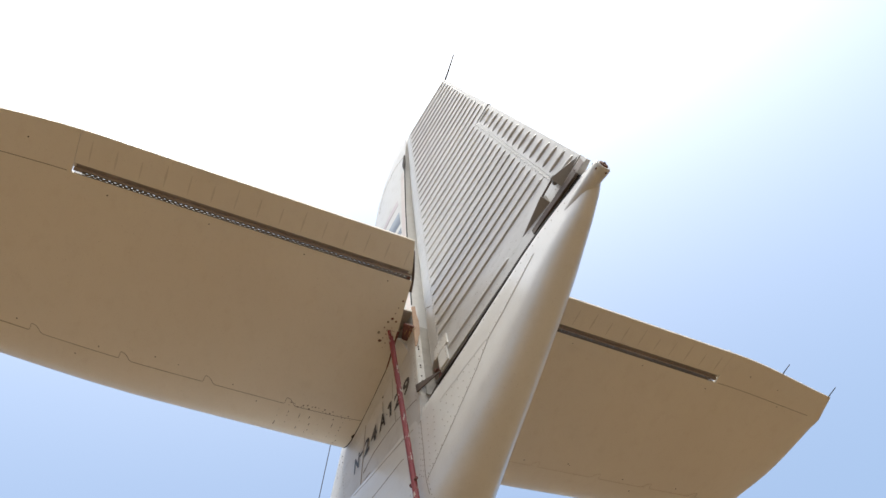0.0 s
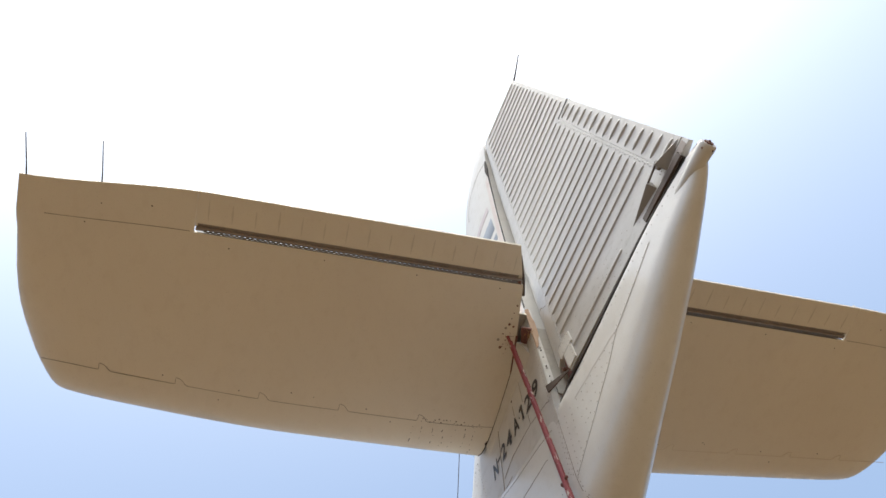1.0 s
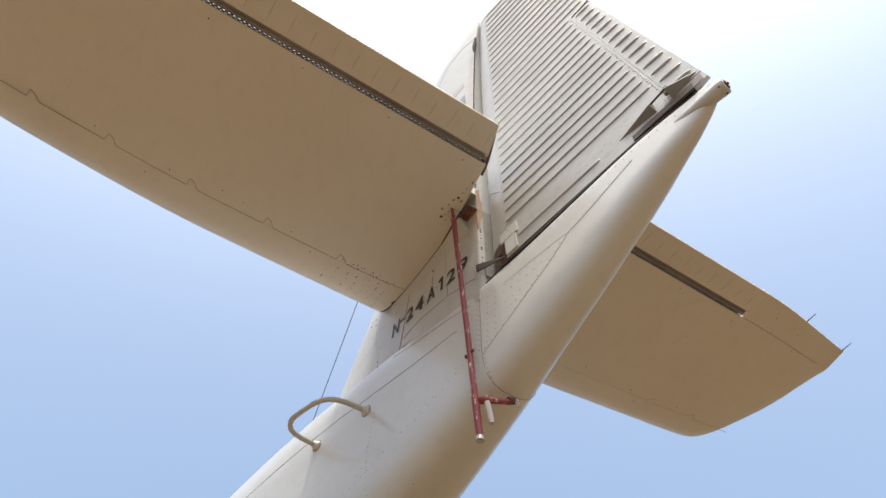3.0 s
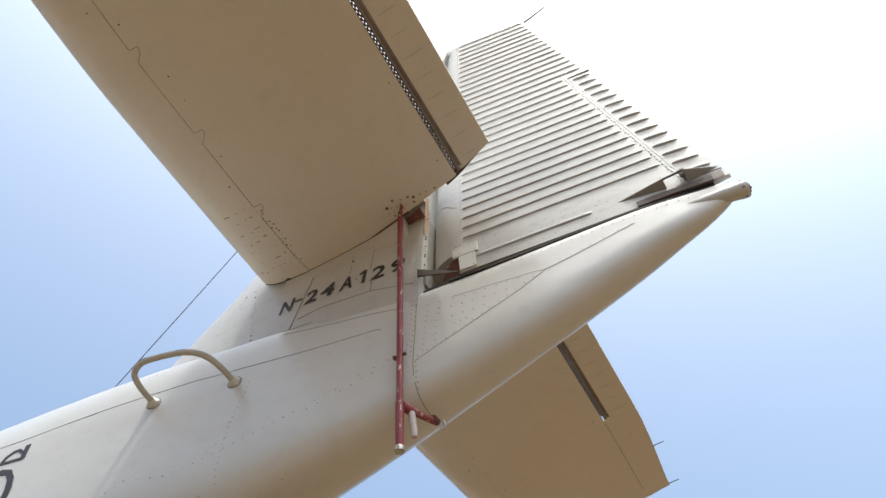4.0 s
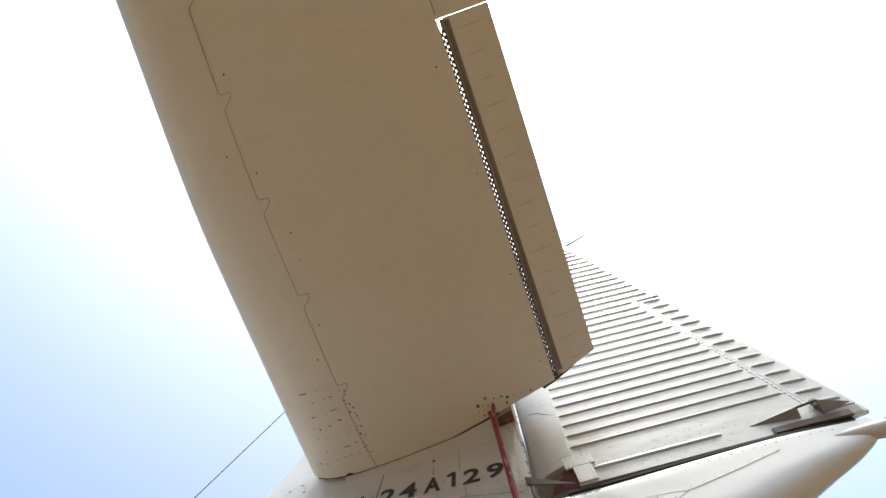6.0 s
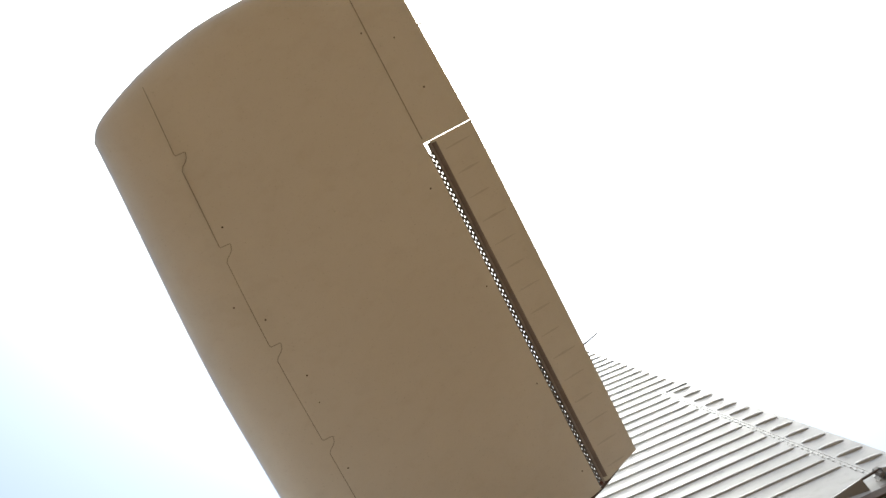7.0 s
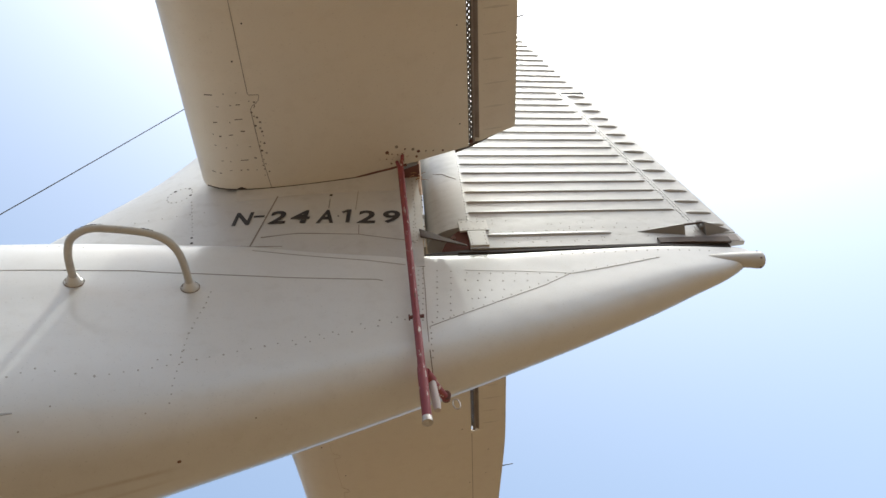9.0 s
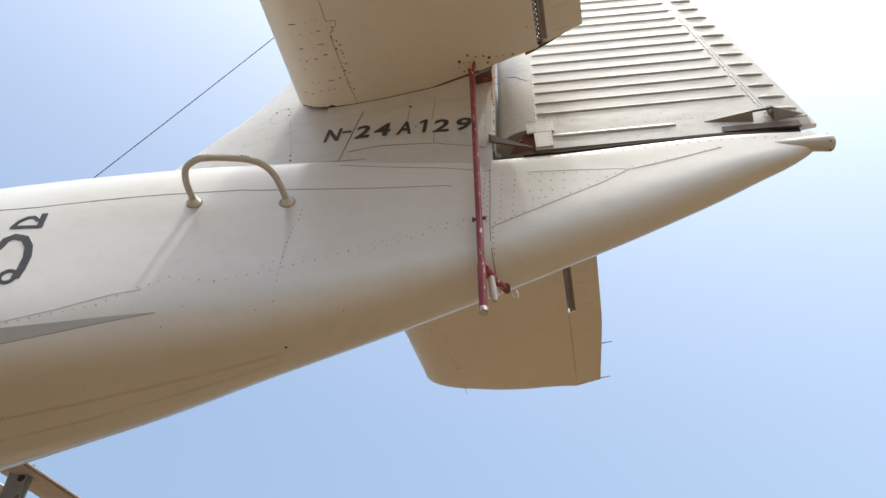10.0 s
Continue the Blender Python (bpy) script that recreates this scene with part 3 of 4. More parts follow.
def make_rudder():
    vs = sorted(set([i / 36 for i in range(37)] + [TAB_V0, TAB_V1]))

    def skin(v, y_end):
        a = RU_SEAM(v)
        return [a + (y_end - a) * k / 10 for k in range(11)]
    v_, f_ = [], []
    for lo, hi, inside in ((0.0, TAB_V0, False), (TAB_V0, TAB_V1, True), (TAB_V1, 1.0, False)):
        rows = []
        for v in [q for q in vs if lo <= q <= hi]:
            yy = skin(v, TAB_HINGE(v) + 0.0008 if inside else RU_TE(v))
            rows.append([on_rudder(y, v) for y in yy] + [(2 * ru_mid(y) - on_rudder(y, v)[0], y, ru_z(y, v)) for y in reversed(yy)])
        a, b = grid(rows, True)
        f_ += [tuple(k + len(v_) for k in q) for q in b]
        v_ += [(p[0], p[1], p[2] + 0.0001 * inside) for p in a]
    rud = piece("rudder", mesh_of("rudder", v_, f_), RUDDER, plane, "white ribbed rudder with long pressed beads and grime")
    # rounded nose, cut short at the foot
    rows = []
    for v in [0.055 + 0.945 * i / 24 for i in range(25)]:
        a, n = RU_SEAM(v), RU_NOSE(v)
        ys = [a + (n - a) * math.sin(math.pi / 2 * k / 9) for k in range(10)]
        rows.append([on_rudder(y, v) for y in ys] + [(2 * ru_mid(y) - on_rudder(y, v)[0], y, ru_z(y, v)) for y in reversed(ys[:-1])])
    v_, f_ = grid(rows, True)
    piece("rudder_nose", mesh_of("rudder_nose", v_, f_), RUDDER, rud, "rounded smooth nose skin of the rudder")
    piece("crack", ribbon("crack", [(0.128, 4.168), (0.100, 4.142), (0.087, 4.136), (0.062, 4.102), (0.030, 4.072)], [0.002, 0.006, 0.0035, 0.005, 0.0015], on_rudder_z, 0.0004, 0.0006), SEAM, rud, "dark crack in the nose skin")
    # long beads
    n_beads = 31
    for i in range(n_beads):
        v = 0.0915 + (0.985 - 0.0915) * i / (n_beads - 1)
        y0 = RU_SEAM(v) - 0.012
        y1 = TAB_HINGE(v) + 0.024 if v < TAB_V1 else RU_TE(v) + 0.02
        piece("bead", bead_mesh(y0, y1, v, v), RUDDER, rud)
    piece("bead", bead_mesh(-0.035, -0.575, 0.031, 0.031, 0.013), RUDDER, rud)
    # riveted joints
    heads = []
    hinge_heads = [(TAB_HINGE(v) + 0.012 + 0.004 * (k % 2), v) for k, v in enumerate([TAB_V0 + (TAB_V1 - TAB_V0) * k / 52 for k in range(53)])]
    tagged(piece("rivets", dots_mesh("rivets", [(y, ru_z(y, v)) for y, v in hinge_heads], 0.0066, on_rudder_z, 0.0026), RUDDER, rud, "lumpy hinge rivets"), kind="stuff")
    heads += [(y, 0.042 + 0.004 * math.sin(9 * y)) for y in [-0.1 - 0.05 * k for k in range(14)]] + [(y, 0.012) for y in [-0.1 - 0.06 * k for k in range(9)]]
    seam_heads = [(RU_SEAM(v) - 0.006, v) for v in [0.065 + 0.92 * k / 110 for k in range(111)]]
    tagged(piece("rivets", dots_mesh("rivets", [(y, ru_z(y, v)) for y, v in seam_heads], 0.0050, on_rudder_z, 0.0021), RUDDER, rud, "close row of rivet heads behind the nose skin"), kind="stuff")
    tagged(piece("rivets", dots_v(heads, 0.0042), RIVET, rud, "rivet heads along the seams"), kind="stuff")
    piece("seam_strip", ribbon_v([(RU_SEAM(v) - 0.002, v) for v in [0.04 + 0.94 * k / 20 for k in range(21)]], 0.006, 0.0006), RUDDER, rud, "thin riveted strip between nose and ribbed skin")
    piece("seam_strip", ribbon_v([(TAB_HINGE(v) + 0.012, v) for v in [TAB_V0 + (TAB_V1 - TAB_V0) * k / 14 for k in range(15)]], 0.012, 0.0008), RUDDER, rud)
    # corner plate at the foot
    for ys, zs in (((0.072, -0.050), (3.640, 3.712)), ((0.042, -0.034), (3.532, 3.636))):
        piece("corner_plate", plate_mesh(ys, zs), PLATE, rud, "small riveted corner plate")
    plate_heads = [(y, z) for y in (0.058, 0.036, 0.014, -0.010, -0.036) for z in (3.650, 3.702)] + [(y, z) for y in (0.034, -0.024) for z in (3.545, 3.57, 3.595, 3.62)]
    tagged(piece("rivets", dots_mesh("rivets", plate_heads, 0.0036, on_rudder_z, 0.0082), SEAM, rud), kind="stuff")
    # open foot with rusty hinge bracket
    rows = [[(-w, y, 3.530), (-w, y, top), (w, y, top), (w, y, 3.530)] for y, top, w in ((0.028, 3.688, 0.080), (0.06, 3.688, 0.078), (0.10, 3.662, 0.070), (0.14, 3.62, 0.055), (0.165, 3.575, 0.04))]
    v_, f_ = grid(rows, True)
    piece("hinge_bracket", mesh_of("hinge_bracket", v_, f_), OLDRED, rud, "rusty dark red hinge bracket in the open foot")
    piece("bolt", tube_mesh("bolt", [(-0.07, 0.105, 3.615), (-0.094, 0.105, 3.612)], [0.012, 0.010], 8), RUST, rud, "rusty hinge bolt")
    # grimy foot skin behind the tab horn
    piece("foot_skin", ribbon_v([(-0.93, 0.0095), (-1.0, 0.0095), (-1.06, 0.0095), (-1.118, 0.0095)], 0.017, 0.0016), BAND, rud, "grimy brown foot skin")
    # brown seal strip under the rudder's foot
    piece("seal", ribbon_v([(-0.755, 0.004), (-0.9, 0.004), (-1.07, 0.002)], 0.034 / 2.7, 0.010), RUBBER, rud, "brown worn seal strip")
    return rud


def ribbon_v(pts, width, lift=0.002):
    """A strip along (y, v) pairs of the rudder; width in y for upright strips, in v for level ones."""
    rows = []
    upright = abs(pts[-1][1] - pts[0][1]) > 0.2
    for y, v in pts:
        a, b = ((y - width / 2, v), (y + width / 2, v)) if upright else ((y, v - width / 2), (y, v + width / 2))
        rows.append([on_rudder(*a, -0.002), on_rudder(*a, lift), on_rudder(*b, lift), on_rudder(*b, -0.002)])
    v_, f_ = grid(rows)
    return mesh_of("strip", v_, f_)


def dots_v(places, radius):
    return dots_mesh("rivets", [(y, ru_z(y, v)) for y, v in places], radius, on_rudder_z, 0.0011)


def plate_mesh(ys, zs):
    rows = []
    for z in np.linspace(*zs, 4):
        rows.append([on_rudder_z(ys[0], z, -0.001)] + [on_rudder_z(y, z, 0.007) for y in np.linspace(*ys, 5)] + [on_rudder_z(ys[1], z, -0.001)])
    rows.insert(0, [on_rudder_z(y, zs[0], -0.001) for y in [ys[0], *np.linspace(*ys, 5), ys[1]]])
    rows.append([on_rudder_z(y, zs[1], -0.001) for y in [ys[0], *np.linspace(*ys, 5), ys[1]]])
    v_, f_ = grid(rows)
    return mesh_of("plate", v_, f_)


def bead_mesh(y0, y1, v0, v1, half=0.0088, high=0.0068, surf=None):
    """One pressed bead: a rounded ridge with tapered ends, steeper on its lower flank."""
    rows = []
    for k in range(13):
        s = (0.5 - 0.5 * math.cos(math.pi * k / 12))
        y, v = y0 + (y1 - y0) * s, v0 + (v1 - v0) * s
        end = min(1, min(s, 1 - s) * abs(y1 - y0) / (0.02 if abs(y1 - y0) > 0.3 else 0.045))
        e = math.sqrt(max(0.0, 1 - (1 - end) ** 2))
        w, h = half * (0.25 + 0.75 * e) / 2.75, high * e
        rows.append([on_rudder(y, v - 1.0 * w, -0.001), on_rudder(y, v - 0.75 * w, 0.62 * h), on_rudder(y, v - 0.25 * w, h), on_rudder(y, v + 0.3 * w, 0.8 * h), on_rudder(y, v + 0.75 * w, 0.25 * h), on_rudder(y, v + 1.1 * w, -0.001)])
    v_, f_ = grid(rows)
    return mesh_of("bead", v_, f_, True, 70)


rudder = make_rudder()


def make_grime():
    """Dark specks of grime on the rudder's foot and round its tab hinge."""
    rnd = random.Random(33)
    spots = [(rnd.uniform(-1.09, -0.96), 3.59 + abs(rnd.gauss(0, 0.03))) for k in range(26)]
    spots += [(rnd.uniform(-0.75, -0.05), 3.56 + 0.16 * rnd.random()) for k in range(26)]
    spots += [(rnd.gauss(-0.01, 0.035), rnd.uniform(3.66, 3.76)) for k in range(14)]
    spots += [(TAB_HINGE(v) + rnd.gauss(0.01, 0.012), ru_z(TAB_HINGE(v), v)) for v in [rnd.uniform(TAB_V0, TAB_V1) for k in range(40)]]
    tagged(piece("grime", dots_mesh("grime", spots, 0.0026, on_rudder_z, 0.0012), SEAM, rudder, "dark specks of grime"), kind="stuff")


make_grime()


def make_trim_tab():
    rows = []
    for k in range(15):
        v = TAB_V0 + 0.004 + (TAB_V1 - TAB_V0 - 0.008) * k / 14
        a, b = TAB_HINGE(v) - 0.0008, RU_TE(v)
        ys = [a, a + (b - a) * 0.33, a + (b - a) * 0.66, b]
        rows.append([on_rudder(y, v) for y in ys] + [(2 * ru_mid(y) - on_rudder(y, v)[0], y, ru_z(y, v)) for y in reversed(ys)])
    v_, f_ = grid(rows, True)
    tab = piece("trim_tab", mesh_of("trim_tab", v_, f_), RUDDER, plane, "white trim tab with short teardrop beads")
    for i in range(15):
        v = TAB_V0 + 0.028 + (TAB_V1 - TAB_V0 - 0.045) * i / 14
        piece("bead", bead_mesh(TAB_HINGE(v) - 0.014, RU_TE(v) + 0.014, v, v - 0.003, 0.0125, 0.0095), RUDDER, tab)
    # near-black plate puts the shade of the tab's upper gap into colour
    rows = []
    for q in (0.0, 0.25, 0.5, 0.75, 1.0):
        v = TAB_V1 - 0.002
        y = TAB_HINGE(v) + (RU_TE(v) - TAB_HINGE(v)) * q
        x0, x1 = on_rudder(y, v, 0.002)[0], 2 * ru_mid(y) - on_rudder(y, v, 0.002)[0]
        rows.append([(x0, y, ru_z(y, v) - 0.006), (x1, y, ru_z(y, v) - 0.006), (x1, y, ru_z(y, v) + 0.006 + 0.008 * q), (x0, y, ru_z(y, v) + 0.006 + 0.008 * q)])
    v_, f_ = grid(rows, True)
    piece("tab_gap", mesh_of("tab_gap", v_, f_), GAP, tab, "near-black plate for the shade of the gap over the tab's upper end")
    # pushrod fairings and rod at the foot
    piece("fairing", wedge((-0.69, -0.893), 3.572, 3.642, 0.038), FAIR, tab, "grey tapered pushrod fairing")
    piece("fairing", wedge((-1.11, -0.980), 3.556, 3.650, 0.05), FAIR, tab, "grey tapered horn fairing")
    piece("pushrod", tube_mesh("pushrod", [on_rudder_z(-0.885, 3.612, 0.026), on_rudder_z(-0.985, 3.622, 0.03)], 0.005, 8), RUBBER, tab, "thin rusty pushrod")
    piece("horn", box_mesh("horn", (0.02, 0.03, 0.05), 0.004, on_rudder_z(-0.977, 3.618, 0.02)), FAIR, tab, "dark tab horn")
    return tab


def wedge(ys, z0, z1, out):
    """A fairing that grows from a point to an open end."""
    rows = []
    for k in range(9):
        s = k / 8
        y = ys[0] + (ys[1] - ys[0]) * s
        zc, h, o = (z0 + z1) / 2, (z1 - z0) / 2 * (0.15 + 0.85 * s), out * s
        rows.append([on_rudder_z(y, zc - h, -0.002), on_rudder_z(y, zc - h * 0.55, o * 0.55), on_rudder_z(y, zc - h * 0.1, o), on_rudder_z(y, zc + h * 0.4, o * 0.72), on_rudder_z(y, zc + h, -0.002)])
    v_, f_ = grid(rows)
    v_ = list(v_)
    faces = f_ + [tuple(8 * 5 + j for j in range(5))]
    return mesh_of("fairing", v_, faces)


make_trim_tab()


def make_foot_details():
    """Near-black fillers for the shaded slot between rudder and tail cone, and the tapered fairing at the fin's foot.
    """
    rows = []
    for k in range(25):
        y = 0.235 - 1.30 * k / 24
        z = ru_z(y, 0) - 0.008 if y < 0.05 else 3.512
        x = ru_mid(y) - ru_half(y, 0.0) if y < 0.03 else -0.098
        rows.append([(x + 0.010, y, z - 0.03), (x + 0.010, y, z + 0.014), (2 * ru_mid(y) - x - 0.01, y, z + 0.014), (2 * ru_mid(y) - x - 0.01, y, z - 0.03)])
    v_, f_ = grid(rows, True)
    piece("slot", mesh_of("slot", v_, f_), GAP, fuselage, "near-black filler for the shade of the slot under the rudder")
    # added near-black strip: the slot's shade carried out to the cone's edge
    rows = []
    for k in range(31):
        y = 0.10 - 1.16 * k / 30
        z, w = F_DECK(y), F_W(y) * 0.985
        rows.append([(F_MID(y) - w, y, z - 0.010), (F_MID(y) - w, y, z + 0.003), (F_MID(y) - w + 0.010, y, z + 0.007), (F_MID(y) + w - 0.010, y, z + 0.007), (F_MID(y) + w, y, z + 0.003), (F_MID(y) + w, y, z - 0.010)])
    v_, f_ = grid(rows, True)
    piece("slot_shade", mesh_of("slot_shade", v_, f_), GAP, fuselage, "near-black strip added for the slot's shade along the tail cone's top")
    # the plate's dark brown stands in for the shade it lies in
    for z0, drop, run, h0, mat, label in ((3.622, 0.082, 0.185, 0.026, RUBBER, "tapered fairing plate at the fin's foot"),):
        rows = []
        for k in range(10):
            s = k / 9
            y, h, z, x = 0.242 - run * s, h0 * (1 - s) + 0.003, z0 - drop * s, -0.131 + 0.030 * s
            rows.append([(x + 0.006, y, z - h), (x, y, z - h * 0.9), (x, y, z + h * 0.9), (x + 0.006, y, z + h)])
        v_, f_ = grid(rows, True)
        piece("fairing", mesh_of("fairing", v_, f_), mat, fin, label)


make_foot_details()

# added plate that keeps sky from showing between fin and rudder nose
rows = [[(-0.085, FIN_TE(z) - 0.004, z), (0.085, FIN_TE(z) - 0.004, z), (0.085, FIN_TE(z) - 0.010, z), (-0.085, FIN_TE(z) - 0.010, z)] for z in (3.58, 3.8, 4.0, 4.1)]
v_, f_ = grid(rows, True)
piece("gap_block", mesh_of("gap_block", v_, f_), SHADE, fin, "grey plate added to block the sky behind the fin")

# riveted closing strip on the fin's rear edge, rusty at its top
def make_fin_strip():
    zs = [3.64 + 0.63 * k / 11 for k in range(12)]
    rows = [[(-0.116, FIN_TE(z) + 0.002, z), (-0.116, FIN_TE(z) - 0.004, z), (-0.086, FIN_TE(z) - 0.012, z), (-0.086, FIN_TE(z) + 0.002, z)] for z in zs]
    v, f = grid(rows, True)
    strip = piece("closing_strip", mesh_of("closing_strip", v, f), PLATE, fin, "riveted closing strip on the fin's rear edge")
    rows = [[(-0.1165, FIN_TE(z) + 0.002, z), (-0.1165, FIN_TE(z) - 0.006, z), (-0.086 - w, FIN_TE(z) - 0.014, z), (-0.086 - w, FIN_TE(z) + 0.002, z)] for z, w in ((3.93, 0.026), (3.96, 0.018), (4.0, 0.012), (4.03, 0.002), (4.07, 0.0), (4.15, 0.0), (4.20, 0.010), (4.272, 0.012))]
    v, f = grid(rows, True)
    piece("rust_patch", mesh_of("rust_patch", v, f), RUSTPALE, strip, "orange rust at the strip's top")
    for k, z in enumerate((3.665, 3.70, 3.765, 3.78, 3.85, 3.905, 3.925)):
        p = Vector((-0.102, FIN_TE(z) - 0.008, z))
        piece("rivet", tube_mesh("rivet", [p, p + Vector((-0.001, -0.004, 0))], [0.0048 - 0.0016 * (k % 3 == 1), 0.003], 7), GAP if k % 2 else SEAM, strip)


make_fin_strip()

# ---- tailplane halves ----
LOW = smooth_table([(-0.225, 4.142), (-0.04, 4.128), (0.1, 4.112), (0.37, 4.078), (0.6, 4.060), (0.83, 4.053), (0.98, 4.061), (1.06, 4.080), (1.12, 4.116), (1.155, 4.158), (1.168, 4.198)])
UPP = smooth_table([(-0.225, 4.154), (-0.13, 4.150), (-0.04, 4.144), (0.1, 4.210), (0.37, 4.277), (0.6, 4.304), (0.83, 4.315), (0.98, 4.305), (1.06, 4.287), (1.12, 4.254), (1.155, 4.227), (1.168, 4.198)])
PLAN = lerp_table([(-0.225, -0.262), (-0.045, -0.048), (0.86, 0.842), (0.98, 0.978), (1.168, 1.192)])     # chord places to metres


class Half:
    """One half of the tailplane: side -1 port, +1 starboard."""

    def __init__(self, side, tip, seam_end, lift_le, le_cut):
        self.side, self.tip, self.seam_end, self.lift_le, self.le_cut = side, tip, seam_end, lift_le, le_cut

    def edge(self, y):
        """Span of the tip at a chord place."""
        r = smooth_table([(-0.225, self.tip - self.te_in), (0.1, self.tip - 0.025), (0.45, self.tip), (0.72, self.tip - 0.02), (0.90, self.tip - 0.062), (1.02, self.tip - 0.11), (1.10, self.tip - 0.15), (1.145, self.tip - 0.185), (1.168, self.tip - 0.22)])
        return r(y)

    def dz(self, a, y):
        w = min(max((y + 0.2) / 1.0, 0), 1)
        return (w - 1) * 0.05 * step(1.9, 2.7, a) + w * self.lift_le * (a / 2.66) ** 1.5 + self.droop * step(0.4, 2.4, a)

    def chord(self, a, y):
        """The planform: a trailing edge that draws in towards the tip and a leading edge that bows back to it."""
        return PLAN(y) + self.shift - self.le_cut * step(*self.le_span, a) * max(0, y) / 1.15 + self.te_cut * step(1.8, 2.75, a) * min(max(-y / 0.225, 0), 1)

    def low(self, a, y, lift=0.0):
        """Place on the lower skin at span a and chord place y."""
        return (self.side * a, self.chord(a, y), LOW(y) + self.dz(a, y) - lift)

    def upp(self, a, y):
        return (self.side * a, self.chord(a, y), UPP(y) + self.dz(a, y))

    def surf(self, a, y, lift=0.0):
        return self.low(a, y, lift)

    def panel(self, name, ys, a0, a1, tip=False, n=30):
        """A closed panel between spans (functions of y)."""
        rows = []
        for k in range(n + 1):
            s = k / n
            if tip:
                s = 1 - (1 - s) ** 1.6
            lo, hi = [], []
            for y in ys:
                a = a0(y) + (a1(y) - a0(y)) * s
                pl, pu = Vector(self.low(a, y)), Vector(self.upp(a, y))
                if tip:
                    t = 0.5 * (1 - math.sqrt(max(0.0, 1 - s**14)))
                    pl, pu = pl.lerp(pu, t), pu.lerp(pl, t)
                lo.append(pl)
                hi.append(pu)
            rows.append(lo + hi[::-1])
        v, f = grid(rows, True)
        return mesh_of(name, v, f)


root = lerp_table([(-0.225, 0.295), (-0.13, 0.258), (-0.04, 0.225), (0.2, 0.192), (0.47, 0.156), (1.2, 0.150)])     # span of the root edge


def make_half(half, label, detailed):
    C = [-0.04, 0.02, 0.1, 0.22, 0.37, 0.5, 0.6, 0.72, 0.83, 0.91, 0.98, 1.02, 1.06, 1.09, 1.12, 1.14, 1.155, 1.163, 1.168]
    main = piece("tailplane", half.panel("tailplane", C, root, half.edge, True, 34), STAB, plane, label)
    se = half.seam_end
    # outer trailing edge, fixed to the main panel
    piece("trailing_edge", half.panel("trailing_edge", [-0.225, -0.13, -0.045, -0.0402], lambda y: se + 0.0008, half.edge, True, 12), STAB, main, "outer trailing edge panel")
    # tall end rib beside the tab
    rows = [[Vector(half.low(se + o, y)) + Vector((0, 0, h)) for o, h in ((0.0015, 0.001), (0.006, 0.001), (0.006, 0.06), (0.0015, 0.06))] for y in (-0.215, -0.13, -0.05)]
    v_, f_ = grid(rows, True)
    piece("end_rib", mesh_of("end_rib", v_, f_), STAB, main, "closing rib beside the tab")
    # tab
    inner = lambda y: root(y) + 0.004
    nose = lambda y: 0.014 * step(-0.088, -0.060, y)
    rows = []
    for k in range(25):
        lo, hi = [], []
        for y in (-0.225, -0.15, -0.11, -0.088, -0.082, -0.076, -0.070, -0.064):
            a = inner(y) + (se - 0.001 - inner(y)) * k / 24
            lo.append(Vector(half.low(a, y)) + Vector((0, 0, nose(y))))
            hi.append(Vector(half.low(a, y)) + Vector((0, 0, max(0.014, nose(y) + 0.004))))
        rows.append(lo + hi[::-1])
    v_, f_ = grid(rows, True)
    tab = piece("tab", mesh_of("tab", v_, f_), STAB, main, "hinged trailing tab with faint fold marks")
    # piano hinge: three rails with staggered cross bars, open between them
    verts, faces = [], []
    n = int((se - 0.285) / 0.0125)
    pitch = (se - 0.285) / n
    cube = [(-1, -1, -1), (1, -1, -1), (1, 1, -1), (-1, 1, -1), (-1, -1, 1), (1, -1, 1), (1, 1, 1), (-1, 1, 1)]
    quads = [(0, 1, 2, 3), (4, 5, 6, 7), (0, 1, 5, 4), (2, 3, 7, 6), (1, 2, 6, 5), (0, 3, 7, 4)]

    def block(a, yy, sa, sy):
        c = Vector(half.low(a, yy)) + Vector((0, 0, 0.003))
        b = len(verts)
        verts.extend(c + Vector((p[0] * sa, p[1] * sy, p[2] * 0.0022)) for p in cube)
        faces.extend(tuple(b + i for i in q) for q in quads)
    for k in range(n):
        a = 0.240 + pitch * (k + 0.5)
        block(a, (-0.0450, -0.0524)[k % 2], pitch * half.bar, 0.0042)
        for yy in (-0.0412, -0.0487, -0.0562):
            block(a, yy, pitch * 0.51, 0.0028)
    piece("hinge", mesh_of("hinge", verts, faces, False), HINGE, main, "long piano hinge with small open slots")
    # dark strip added so the sunlit rear face doesn't shine through the slots
    rows = [[Vector(half.low(a, -0.0402 - o)) + Vector((0, 0, h)) for o, h in ((0, 0.004), (0, 0.018), (0.0012, 0.018), (0.0012, 0.004))] for a in [0.235 + (se - 0.245) * k / 20 for k in range(21)]]
    v_, f_ = grid(rows, True)
    piece("hinge_shade", mesh_of("hinge_shade", v_, f_), HINGE, main, "dark strip added to shade the sunlit face behind the hinge")
    piece("hinge_end", box_mesh("hinge_end", (0.042, 0.014, 0.006), 0.002, Vector(half.low(se - 0.0255, -0.0555)) + Vector((0, 0, 0.003))), BAND, main, "small plate at the hinge end")
    # brown block added to keep sky out of the slit beside the hinge, along the tab's nose
    rows = [[Vector(half.low(a, y)) + Vector((0, 0, h)) for y, h in ((-0.0585, -0.0008), (-0.0585, 0.024), (-0.0665, 0.024), (-0.0665, 0.006), (-0.0640, -0.0008))] for a in [0.240 + (se - 0.246) * k / 20 for k in range(21)]]
    v_, f_ = grid(rows, True)
